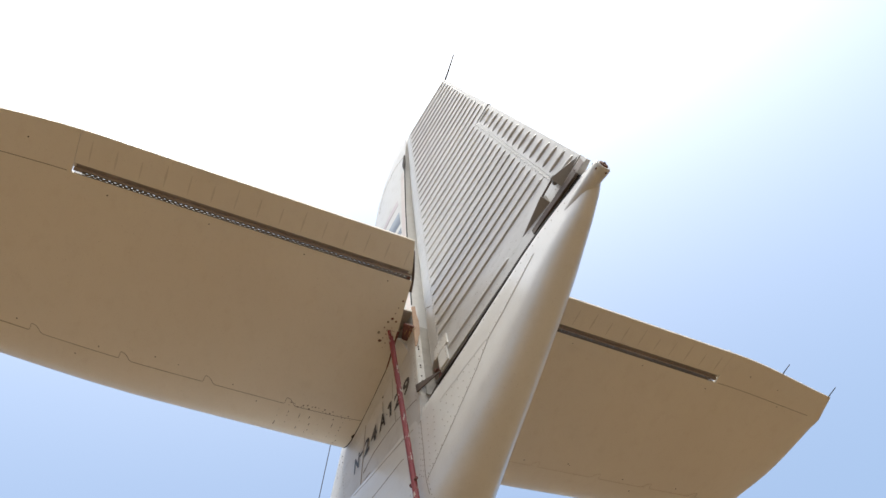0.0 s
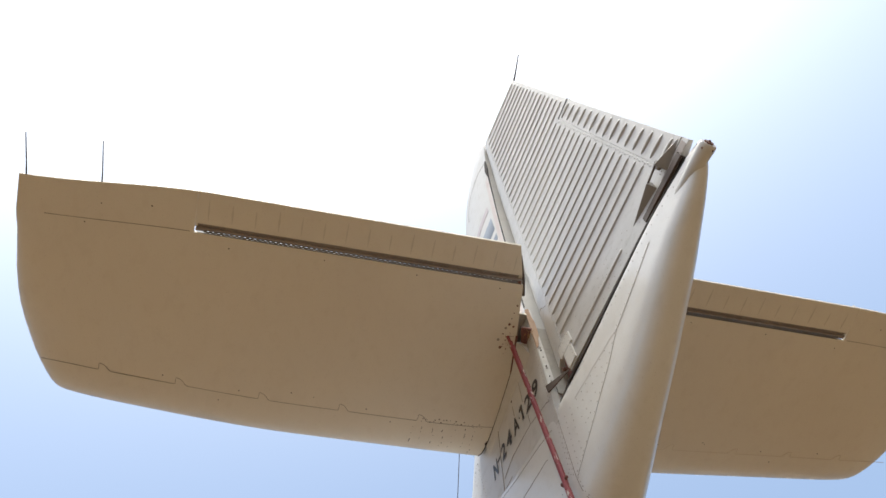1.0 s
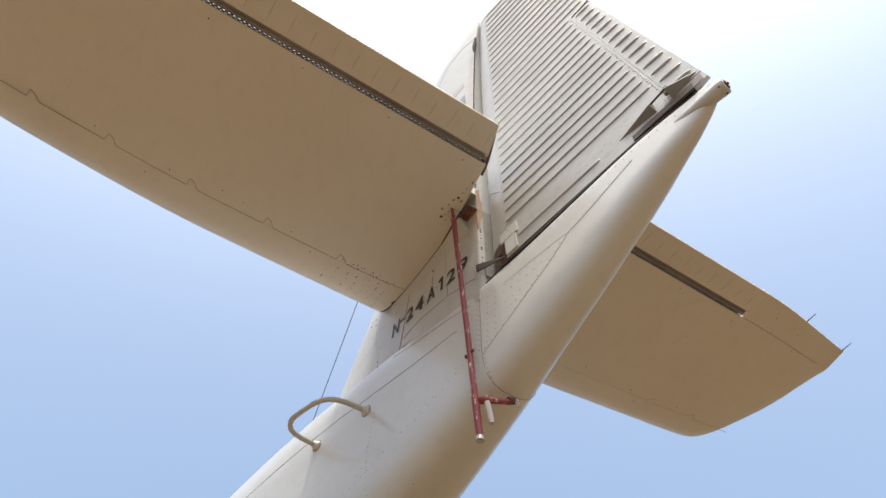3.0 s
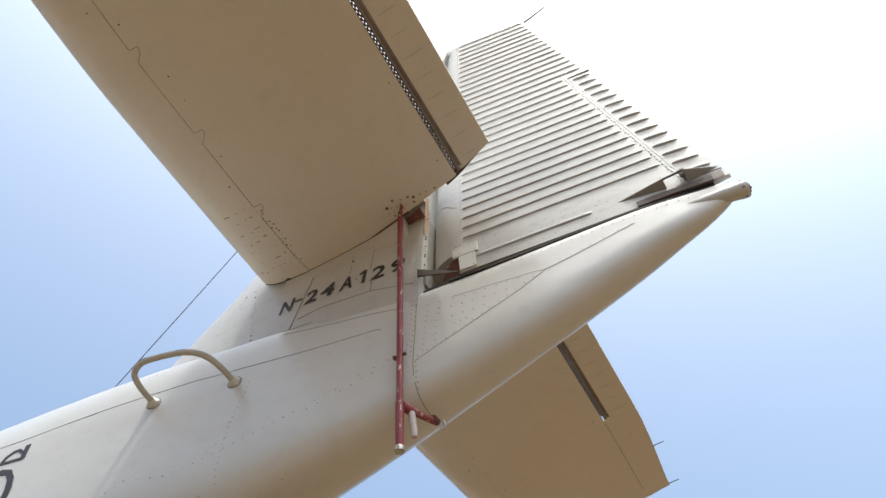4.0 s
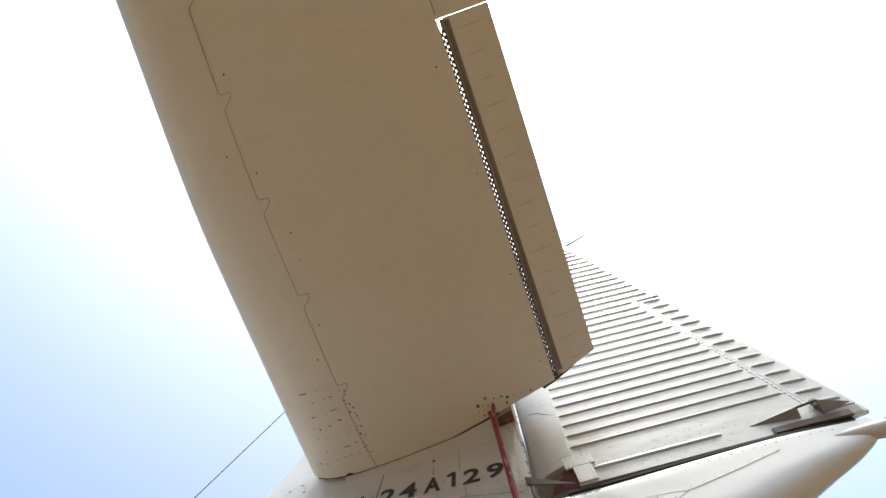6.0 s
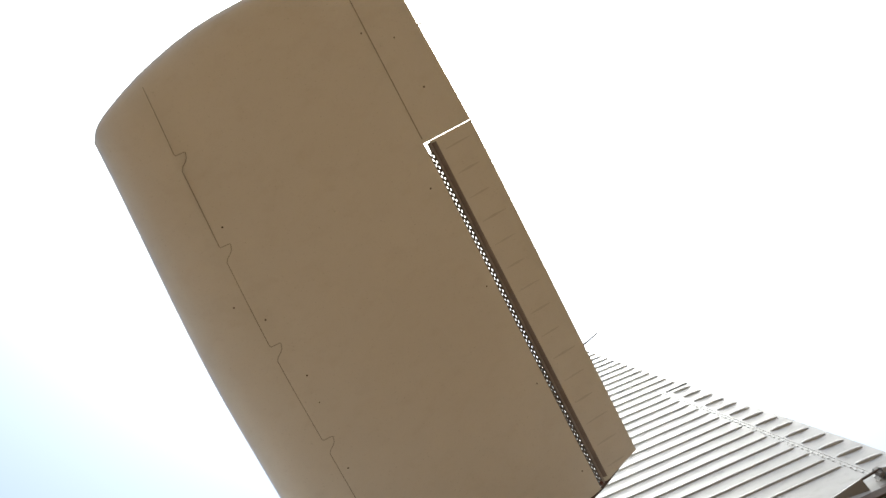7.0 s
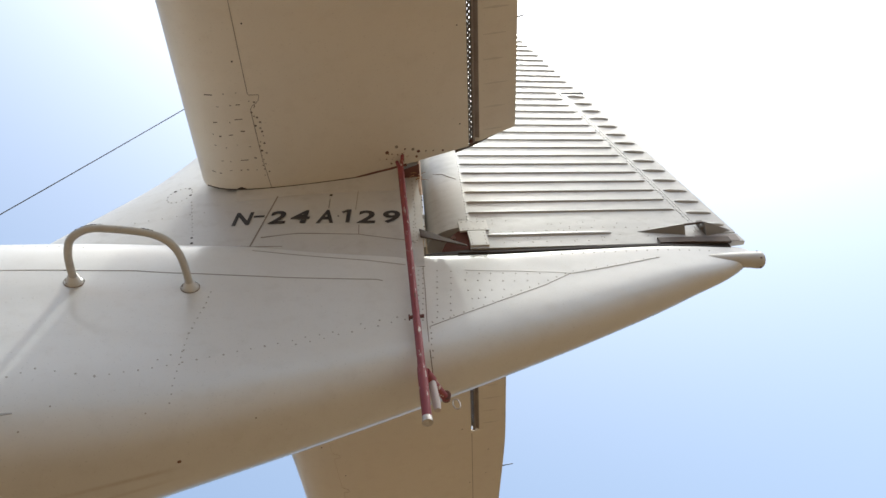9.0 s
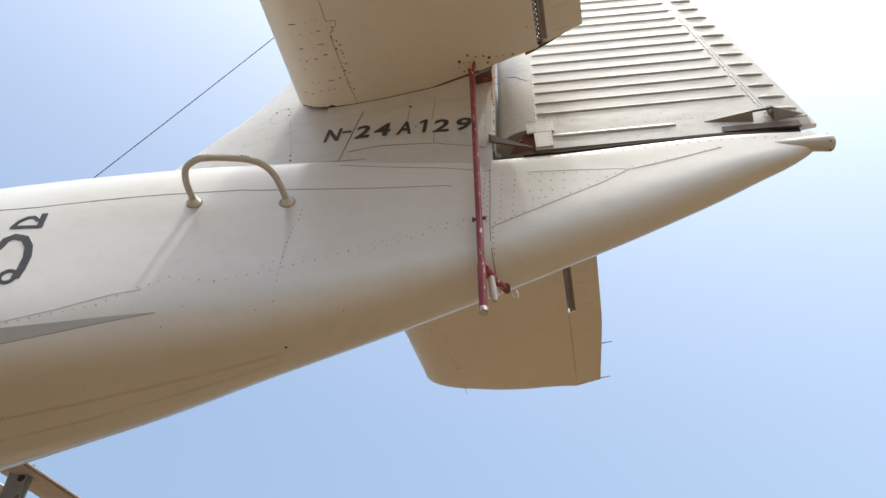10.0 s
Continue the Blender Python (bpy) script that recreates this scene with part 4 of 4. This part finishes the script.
    piece("lip", mesh_of("lip", v_, f_), BAND, main, "brown strip added to block the sky beside the hinge")
    # the shaded, grimy nose face gets a darker colour
    on_nose = lambda a, y, lift=0.0: Vector(half.low(a, y)) + Vector((0, 0, nose(y) - lift))
    rows = [[on_nose(a, y, 0.0008) for y in (-0.0830, -0.080, -0.077, -0.073, -0.069, -0.065)] for a in [0.262 + (se - 0.275) * k / 20 for k in range(21)]]
    v_, f_ = grid(rows)
    piece("hinge_leaf", mesh_of("hinge_leaf", v_, f_), BAND, tab, "brown nose of the tab, grime and shade in its colour")
    piece("hinge_end", box_mesh("hinge_end", (0.022, 0.016, 0.006), 0.002, Vector(half.low(0.247, -0.050)) + Vector((0, 0, 0.0015))), RUST, main, "rusty inner end of the hinge")
    # front skin joint with stepped tongues
    j = [(0.15, 0.882), (0.30, 0.895), (0.50, 0.900)]
    for c0 in half.tongues:
        j += [(c0 - 0.045, 0.90), (c0 - 0.032, 0.892), (c0 - 0.020, 0.876), (c0 - 0.008, 0.866), (c0 + 0.012, 0.860), (c0 + 0.016, 0.863), (c0 + 0.018, 0.897), (c0 + 0.026, 0.90)]
    j = [q for q in j if q[0] < half.tip - 0.2] + [(half.tip - 0.14, 0.89)]
    piece("skin_joint", ribbon("skin_joint", j, 0.0026 if detailed else 0.0016, half.surf, 0.0004, 0.0006), SEAM if detailed else STAIN, main, "thin stepped skin joint behind the leading edge")
    piece("skin_joint", ribbon("skin_joint", [(se + 0.02, -0.043), (half.tip - 0.16, -0.043)], 0.004, half.surf, 0.0005, 0.0006), SEAM, main)
    # scattered fasteners
    dots = [(se + 0.42, -0.125), (se + 0.49, -0.02), (se + 0.2, -0.135), (1.28, 0.0), (0.80, 0.0), (0.346, 0.0), (1.75, 0.02), (se - 0.6, 0.83), (0.9, 0.87), (1.2, 0.84), (1.6, 0.87), (2.0, 0.86), (0.75, 0.93), (1.7, 0.95)]
    each_dot("drain_hole", [(a, y) for a, y in dots if a < half.tip - 0.05], 0.0042, half.surf, 0.0008, GAP, main, "small dark drain hole")
    n_folds = int((se - 0.36) / 0.105)
    for k in range(n_folds + 1):
        a = 0.30 + (se - 0.36) * k / n_folds
        piece("fold_mark", ribbon("fold_mark", [(a, -0.10), (a + 0.002, -0.145), (a + 0.003, -0.175 - 0.02 * (k % 3) / 2)], [0.003, 0.009 + 0.003 * (k % 2), 0.003], half.surf, 0.0001, 0.0003), FOLD, tab)
    for a in half.wicks:
        base = Vector(half.low(a, -0.222)) + Vector((0, 0, 0.006))
        piece("static_wick", tube_mesh("static_wick", [base, base + Vector((0, -0.3 * half.wick, 0.002)), base + Vector((half.side * 0.004, -half.wick, 0.008))], [0.0042, 0.0034, 0.0026], 6), WIRE, main, "thin dark static wick")
    if detailed:
        # scuffs near the root of the leading edge
        rnd = random.Random(4)
        for i in range(7):
            a0 = 0.245 + 0.062 * i
            y = 0.915 + rnd.uniform(0, 0.03)
            while y < 1.09 - 0.008 * i:
                ln = rnd.choice((0.004, 0.006, 0.009, 0.016, 0.030))
                a = a0 + rnd.uniform(-0.012, 0.012)
                piece("scuff", ribbon("scuff", [(a, y), (a + rnd.uniform(-0.002, 0.002), y + ln)], rnd.uniform(0.0022, 0.0048), half.surf, 0.0003, 0.0004), RUBBER if rnd.random() < 0.55 else SEAM, main)
                y += ln + rnd.uniform(0.008, 0.045)
        for k in range(26):
            a = 0.22 + 0.36 * k / 25 + rnd.uniform(-0.01, 0.01)
            piece("scuff", dots_mesh("scuff", [(a, 0.889 + rnd.uniform(-0.016, 0.012))], rnd.uniform(0.0025, 0.0055), half.surf, 0.0008), RUBBER if k % 2 else SEAM, main)
        piece("notch", ribbon("notch", [(0.150, 1.03), (0.160, 1.0), (0.152, 0.975)], [0.003, 0.013, 0.004], half.surf, 0.0005, 0.001), GAP, main, "dark notch at the root of the leading edge")
        bolts = [(0.258, 0.345), (0.262, 0.262), (0.255, 0.225), (0.225, 0.35), (0.24, 0.20), (0.236, 0.165), (0.215, 0.21), (0.232, 0.13), (0.28, 0.30), (0.20, 0.33), (0.225, 0.085)]
        for k, q in enumerate(bolts):
            each_dot("bolt", [q], (0.0085, 0.005, 0.0068, 0.004)[k % 4], half.surf, 0.003, (RUST, OLDRED, SEAM)[k % 3], main, "small rusty bolt head")
        for k in range(14):
            q = (0.215 + abs(rnd.gauss(0, 0.025)), 0.30 + rnd.gauss(0, 0.035))
            piece("rust_spot", dots_mesh("rust_spot", [q], rnd.uniform(0.0015, 0.0045), half.surf, 0.0006), RUST if k % 2 else STAIN, main)
    # gap and rusty fillet where the root meets the fin
    piece("root_seal", ribbon("root_seal", [(0.153, 1.14), (0.153, 0.83), (0.155, 0.5)], [0.006, 0.004, 0.005], half.surf, -0.004, 0.006), GAP, main, "dark gap at the tailplane root")
    piece("root_seal", ribbon("root_seal", [(0.155, 0.5), (0.168, 0.40), (0.182, 0.26)], [0.008, 0.010, 0.013], half.surf, -0.004, 0.006), OLDRED, main, "rusty gap at the tailplane root")
    return main


port = Half(-1, 2.745, 1.922, 0.08, 0.085)
port.te_in, port.te_cut, port.le_span, port.wick, port.droop = 0.055, 0.042, (1.25, 2.85), 0.20, 0.0
port.bar, port.shift = 0.60, 0.0
port.tongues, port.wicks = [0.585, 1.035, 1.475, 1.915, 2.305], [2.345, 2.66]
starboard = Half(1, 2.66, 1.785, 0.05, 0.12)
starboard.te_in, starboard.te_cut, starboard.le_span, starboard.wick, starboard.droop = 0.10, 0.06, (0.2, 2.6), 0.075, -0.02
starboard.bar, starboard.shift = 0.70, 0.025
starboard.tongues, starboard.wicks = [0.55, 0.99, 1.42, 1.80, 2.16], [2.17, 2.545]
make_half(port, "white port tailplane half seen from below, with scuffed leading edge", True)
make_half(starboard, "white starboard tailplane half with hinged tab", False)


def make_root_fittings():
    """Rusty hinge housing between tailplane root and fin, and the grey tube on the tab drive."""
    for s in (-1, 1):
        rows = []
        for k in range(8):
            t = k / 7
            y = 0.375 - 0.180 * t
            rows.append([(s * 0.112, y, 4.078 + 0.008 * t), (s * (0.118 + 0.036 * t), y, 4.080 + 0.010 * t), (s * (0.122 + 0.052 * t), y, 4.094), (s * (0.122 + 0.052 * t), y, 4.100), (s * 0.112, y, 4.100)])
        v_, f_ = grid(rows, True)
        piece("hinge_housing", mesh_of("hinge_housing", v_, f_), OLDRED, fin, "rusty hinge housing under the tailplane root")
        piece("drive_rod", tube_mesh("drive_rod", bezier_path([(s * 0.207, 0.02, 4.126), (s * 0.226, -0.06, 4.140), (s * 0.256, -0.14, 4.150), (s * 0.280, -0.20, 4.156)], 4), 0.008, 8), RUBBER, fin, "dark bent tab drive rod")


make_root_fittings()
# unseen plates added to stop sun leaking through the root gap onto the fin
for half in (port, starboard):
    rows = [[Vector(half.upp(a, y)) - Vector((0, 0, d)) for a, d in ((0.105, 0.006), (w, 0.006), (w, 0.02), (0.105, 0.02))] for y, w in ((1.0, 0.17), (0.8, 0.17), (0.6, 0.175), (0.5, 0.178), (0.4, 0.184), (0.27, 0.195), (0.195, 0.198))]
    v_, f_ = grid(rows, True)
    piece("root_sun_block", mesh_of("root_sun_block", v_, f_), STAB, fin, "unseen plate added to block sun through the tailplane root gap")

# white fillet added over the shaded root cavity, from root edge to the fin's skin
for half in (port, starboard):
    rows = []
    for yc in (1.02, 0.96, 0.9, 0.8, 0.7, 0.6, 0.5, 0.42, 0.36, 0.30):
        p = Vector(half.low(root(yc), yc))
        skin = fin_half(p.y, 3.985) + 0.0045
        rows.append([(half.side * (root(yc) + 0.001), p.y, p.z + 0.003), (half.side * (skin + 0.35 * (root(yc) - skin)), p.y, p.z - 0.035), (half.side * skin, p.y, 3.985), (half.side * (skin - 0.02), p.y, 3.985), (half.side * (skin - 0.02), p.y, p.z + 0.003)])
    v_, f_ = grid(rows, True)
    piece("root_fillet", mesh_of("root_fillet", v_, f_), WHITE, fin, "white fillet added to hide the shaded cavity under the tailplane root")


def make_hoop():
    f, r = Vector((side_x(1.467, 3.270), 1.467, 3.270)), Vector((side_x(1.093, 3.275), 1.093, 3.275))
    path = bezier_path([f + Vector((0.02, 0, 0)), (-0.400, 1.458, 3.272), (-0.458, 1.445, 3.273), (-0.505, 1.420, 3.274), (-0.530, 1.375, 3.275), (-0.534, 1.330, 3.276), (-0.515, 1.243, 3.277), (-0.488, 1.165, 3.278), (-0.452, 1.120, 3.278), (-0.400, 1.096, 3.277), (-0.330, 1.090, 3.276), r + Vector((0.02, 0, 0))], 6)
    hoop = piece("tail_hoop", tube_mesh("tail_hoop", path, 0.0136, 14), HOOP, plane, "cream bent tube hoop on the fuselage side")
    for p in (f, r):
        piece("flange", tube_mesh("flange", [p + Vector((0.012, 0, -0.002)), p + Vector((-0.004, 0, 0)), p + Vector((-0.010, 0, 0.001)), p + Vector((-0.028, 0, 0.008))], [0.030, 0.030, 0.023, 0.0150], 16), SKIN, hoop, "round riveted foot flange")
        rim = [Vector(on_side(p.y + 0.032 * math.cos(a), p.z + 0.032 * math.sin(a), 0.0005)) for a in [2 * math.pi * k / 20 for k in range(21)]]
        piece("sealant", tube_mesh("sealant", rim, [0.0012 + 0.0014 * ((7 * k) % 5) / 4 for k in range(21)], 5), SEAM, hoop, "dirty sealant round the flange")
    ring = []
    for p in (f, r):
        ring += [(p.y + 0.024 * math.cos(a), p.z + 0.024 * math.sin(a)) for a in [2 * math.pi * k / 7 for k in range(7)]]
    tagged(piece("rivets", dots_mesh("rivets", ring, 0.004, on_side, 0.008), SEAM, hoop), kind="stuff")
    rnd = random.Random(9)
    for i in (22, 25, 27, 28, 29, 30, 31, 40, 41, 42):
        d = (path[i + 1] - path[i - 1]).normalized()
        o = d.cross(Vector((0, 0, 1))).normalized()
        o = o if o.x < 0 else -o
        q = path[i] + 0.0122 * (o * rnd.uniform(0.7, 1.0) + Vector((0, 0, rnd.uniform(0.1, 0.6)))).normalized()
        ln = rnd.uniform(0.004, 0.012)
        piece("scuff", tube_mesh("scuff", [q - d * ln, q, q + d * ln], [0.0012, 0.0028, 0.001], 6), GAP, hoop)


make_hoop()

# aerial wire from the fin to the cabin roof
A, B = Vector((0, 0.870, 6.17)), Vector((-0.02, 2.36, 4.03))
run = [A.lerp(B, k / 24) - Vector((0, 0, 0.02 * 4 * (k / 24) * (1 - k / 24))) for k in range(25)]
run.append(Vector((-0.03, 2.64, 3.62)))
piece("aerial_wire", tube_mesh("aerial_wire", run, 0.0028, 6), WIRE, plane, "thin dark aerial wire from fin to roof")
tw = Vector((ru_mid(-0.62), -0.615, 6.34))
piece("static_wick", tube_mesh("static_wick", [tw, tw + Vector((0, -0.07, 0.022)), tw + Vector((0, -0.195, 0.088))], [0.008, 0.006, 0.0045], 6), WIRE, plane, "thin dark static wick on the rudder's top corner")


def make_wing():
    """High wing with drooped flap, of which only the far flap's end shows."""
    prof = [(0, 0), (0.5, -0.03), (1.2, -0.05), (1.55, -0.01), (1.66, 0.07), (1.6, 0.15), (1.4, 0.22), (1.0, 0.25), (0.6, 0.21), (0.2, 0.12)]
    up = lambda x: 3.578 + 0.068 * abs(x)
    rows = [[(x, 4.86 + c, up(x) + 0.22 + h) for c, h in prof] for x in (-8.2, -8.0, -4, 0, 4, 8.0, 8.2)]
    v, f = grid(rows, True)
    wing = piece("wing", mesh_of("wing", v, f), WHITE, plane, "white high wing")
    rows = []
    for y, w, top in ((4.35, 0.25, 3.62), (4.6, 0.45, 3.78), (4.9, 0.56, 3.90), (5.6, 0.60, 3.98), (6.3, 0.56, 3.95), (6.6, 0.42, 3.82), (6.95, 0.2, 3.6)):
        rows.append([(-0.09 + w * math.copysign(abs(math.cos(a)) ** 0.6, math.cos(a)), y, 3.45 + (top - 3.45) * math.sin(a) ** 0.6) for a in [math.pi * k / 16 for k in range(17)]])
    v, f = grid(rows)
    piece("wing_fairing", mesh_of("wing_fairing", v, f), WHITE, wing, "rounded fairing between wing and cabin roof")
    for s in (-1, 1):
        rows = [[(s * x, 4.17 + c, up(x) + 0.06 + h) for c, h in ((0, 0), (0.22, 0.10), (0.42, 0.19), (0.55, 0.23), (0.58, 0.20), (0.5, 0.13), (0.25, 0.04))] for x in (0.9, 2.5, 5, 7.9)]
        v, f = grid(rows, True)
        piece("flap", mesh_of("flap", v, f), PINK, wing, "drooped wing flap with rust-brown trailing edge")
        piece("flap_edge", tube_mesh("flap_edge", [(s * 0.9, 4.167, up(0.9) + 0.06), (s * 7.9, 4.167, up(7.9) + 0.06)], 0.016, 8), FLAPEDGE, wing, "rust-brown trailing edge")
        for c in (0.1, 0.2):
            piece("flap_stiffener", tube_mesh("flap_stiffener", [(s * 0.95, 4.17 + c, up(0.95) + 0.06 + 0.45 * c - 0.004), (s * 7.85, 4.17 + c, up(7.85) + 0.06 + 0.45 * c - 0.004)], 0.012, 8), FLAPEDGE, wing, "long stiffener under the flap")
        for x in (2.50, 5.2):
            piece("flap_bracket", box_mesh("flap_bracket", (0.06, 0.22, 0.36), 0.02, (s * x, 4.40, up(x) + 0.0)), FAIR, wing, "grey flap hinge bracket")
            for y, z, r, m in ((4.36, 0.06, 0.030, GAP), (4.33, -0.10, 0.018, RUST), (4.44, -0.12, 0.014, RUST)):
                piece("bracket_bolt", tube_mesh("bracket_bolt", [(s * (x - 0.036), y, up(x) + z), (s * (x + 0.036), y, up(x) + z)], r, 10), m, wing, "bolt or hole in the flap bracket")


make_wing()


def make_gear():
    for x, y, r in ((-1.25, 6.9, 0.36), (1.25, 6.9, 0.36), (-0.10, 11.0, 0.28)):
        z = -0.4 + r
        leg = piece("gear_leg", tube_mesh("gear_leg", [(x, y, z), (x, y, 1.25)], 0.06, 12), WHITE, plane, "white undercarriage leg")
        rows = [[(x + w, y + q * math.cos(a), z + q * math.sin(a)) for a in [2 * math.pi * k / 28 for k in range(28)]] for w, q in ((-0.10, r * 0.55), (-0.11, r * 0.85), (-0.06, r), (0.06, r), (0.11, r * 0.85), (0.10, r * 0.55))]
        v, f = grid(rows, True)
        piece("wheel", mesh_of("wheel", v, f), TYRE, leg, "black rubber tyre")
        if abs(x) > 1:
            piece("stub_arm", tube_mesh("stub_arm", [(x, y, 1.2), (math.copysign(0.6, x), y, 1.3)], 0.14, 14), WHITE, leg, "white stub fairing")


make_gear()


# ---- the red lock bar that holds the tailplane ----
def make_lock():
    lock = new("gust_lock")
    lock.location = (-0.15, 0.31, 2.62)
    tagged(lock, "dark red chipped steel lock bar bolted between tailplane and tail cone", "lock bar")

    def bit(name, me, mat, label=""):
        me.transform(Matrix.Translation(-lock.location))
        return part(name, me, mat, lock, label)
    top, low = Vector((-0.216, 0.282, 4.092)), Vector((-0.146, 0.318, 2.620))
    mid = top.lerp(low, 0.86)
    neck = top.lerp(low, 0.045)
    for d in (-1, 1):
        bit("prong", tube_mesh("prong", [neck + Vector((0, 0, -0.012)), neck.lerp(top, 0.45) + Vector((0.009, 0.009, 0)) * d, top + Vector((0.014, 0.014, 0)) * d], [0.0095, 0.0085, 0.0085], 10), RED, "forked red end bolted to the tailplane")
    bit("tube", tube_mesh("tube", [neck, top.lerp(low, 0.3), top.lerp(low, 0.6), mid], [0.0145, 0.0135, 0.0135, 0.0135], 14), RED, "chipped dark red tube")
    bit("sleeve", tube_mesh("sleeve", [mid + Vector((0, 0, 0.015)), mid, mid - Vector((0, 0, 0.004)), low + Vector((0, 0, 0.006)), low], [0.0145, 0.0168, 0.0168, 0.0150, 0.0142], 16), RED, "thicker red lower sleeve")
    bit("open_end", tube_mesh("open_end", [low + Vector((0, 0, 0.030)), low + Vector((0, 0, 0.016)), low - Vector((0, 0, 0.004))], [0.0120, 0.0160, 0.0178], 16), METAL, "bare worn tube end")
    bit("foot", box_mesh("foot", (0.046, 0.046, 0.006), 0.002, top + Vector((0, 0, 0.002))), OLDRED, "small rusty foot plate")
    pv = top.lerp(low, 0.694)
    bit("pin", tube_mesh("pin", [pv + Vector((0, -0.024, 0)), pv + Vector((0, 0.024, 0))], 0.0065, 12), OLDRED, "rusty cross pin")
    for s in (-1, 1):
        bit("pin_head", tube_mesh("pin_head", [pv + Vector((0, 0.022 * s, 0)), pv + Vector((0, 0.027 * s, 0))], 0.0092 + 0.002 * s, 10), OLDRED)
    arm0, arm1 = Vector((-0.152, 0.305, 2.815)), Vector((-0.020, 0.240, 2.812))
    bit("arm", tube_mesh("arm", [arm0, arm0.lerp(arm1, 0.3), arm0.lerp(arm1, 0.32), arm1], [0.019, 0.019, 0.014, 0.013], 14), RED, "short red cross arm to the belly")
    bit("eye", tube_mesh("eye", [arm1 + Vector((-0.02, 0, 0)), arm1 + Vector((0.012, 0, 0.010))], [0.016, 0.015], 12), OLDRED, "rusty eye end")
    ring = [arm1 + Vector((0.0, -0.03 + 0.004 * math.sin(a), -0.028)) + Vector((0.004 * math.cos(a), 0.011 * math.cos(a), 0.022 * math.sin(a))) for a in [2 * math.pi * k / 16 for k in range(17)]]
    bit("split_ring", tube_mesh("split_ring", ring, 0.0025, 6), METAL, "small wire ring")
    bit("lug", tube_mesh("lug", [(-0.118, 0.285, 2.80), (-0.112, 0.281, 2.72), (-0.110, 0.280, 2.69)], [0.013, 0.014, 0.011], 10), PINK, "peeled pinkish lug")


make_lock()


# ---- dry straw caught between fin and rudder ----
def make_straw():
    rnd = random.Random(21)
    verts, faces = [], []
    for k in range(8):
        a = Vector((-0.135 + rnd.gauss(0, 0.008), 0.200 + rnd.gauss(0, 0.014), 4.055 + rnd.gauss(0, 0.018)))
        d = Vector((rnd.uniform(-0.5, 0.1), rnd.gauss(-0.2, 0.8), rnd.gauss(-0.2, 0.5))).normalized()
        ln = rnd.uniform(0.02, 0.05)
        me = tube_mesh("blade", [a, a + d * ln * 0.5 + Vector((0, 0, -0.004)), a + d * ln + Vector((0, 0, -0.016))], [0.0016, 0.0013, 0.0006], 4)
        b = len(verts)
        verts += [v.co.copy() for v in me.vertices]
        faces += [tuple(b + i for i in p.vertices) for p in me.polygons]
        bpy.data.meshes.remove(me)
    me = mesh_of("straw_tuft", verts, faces)
    me.materials.append(STRAW)
    tagged(new("straw_tuft", me), "small tuft of dry brown straw caught behind the fin", "straw")


make_straw()
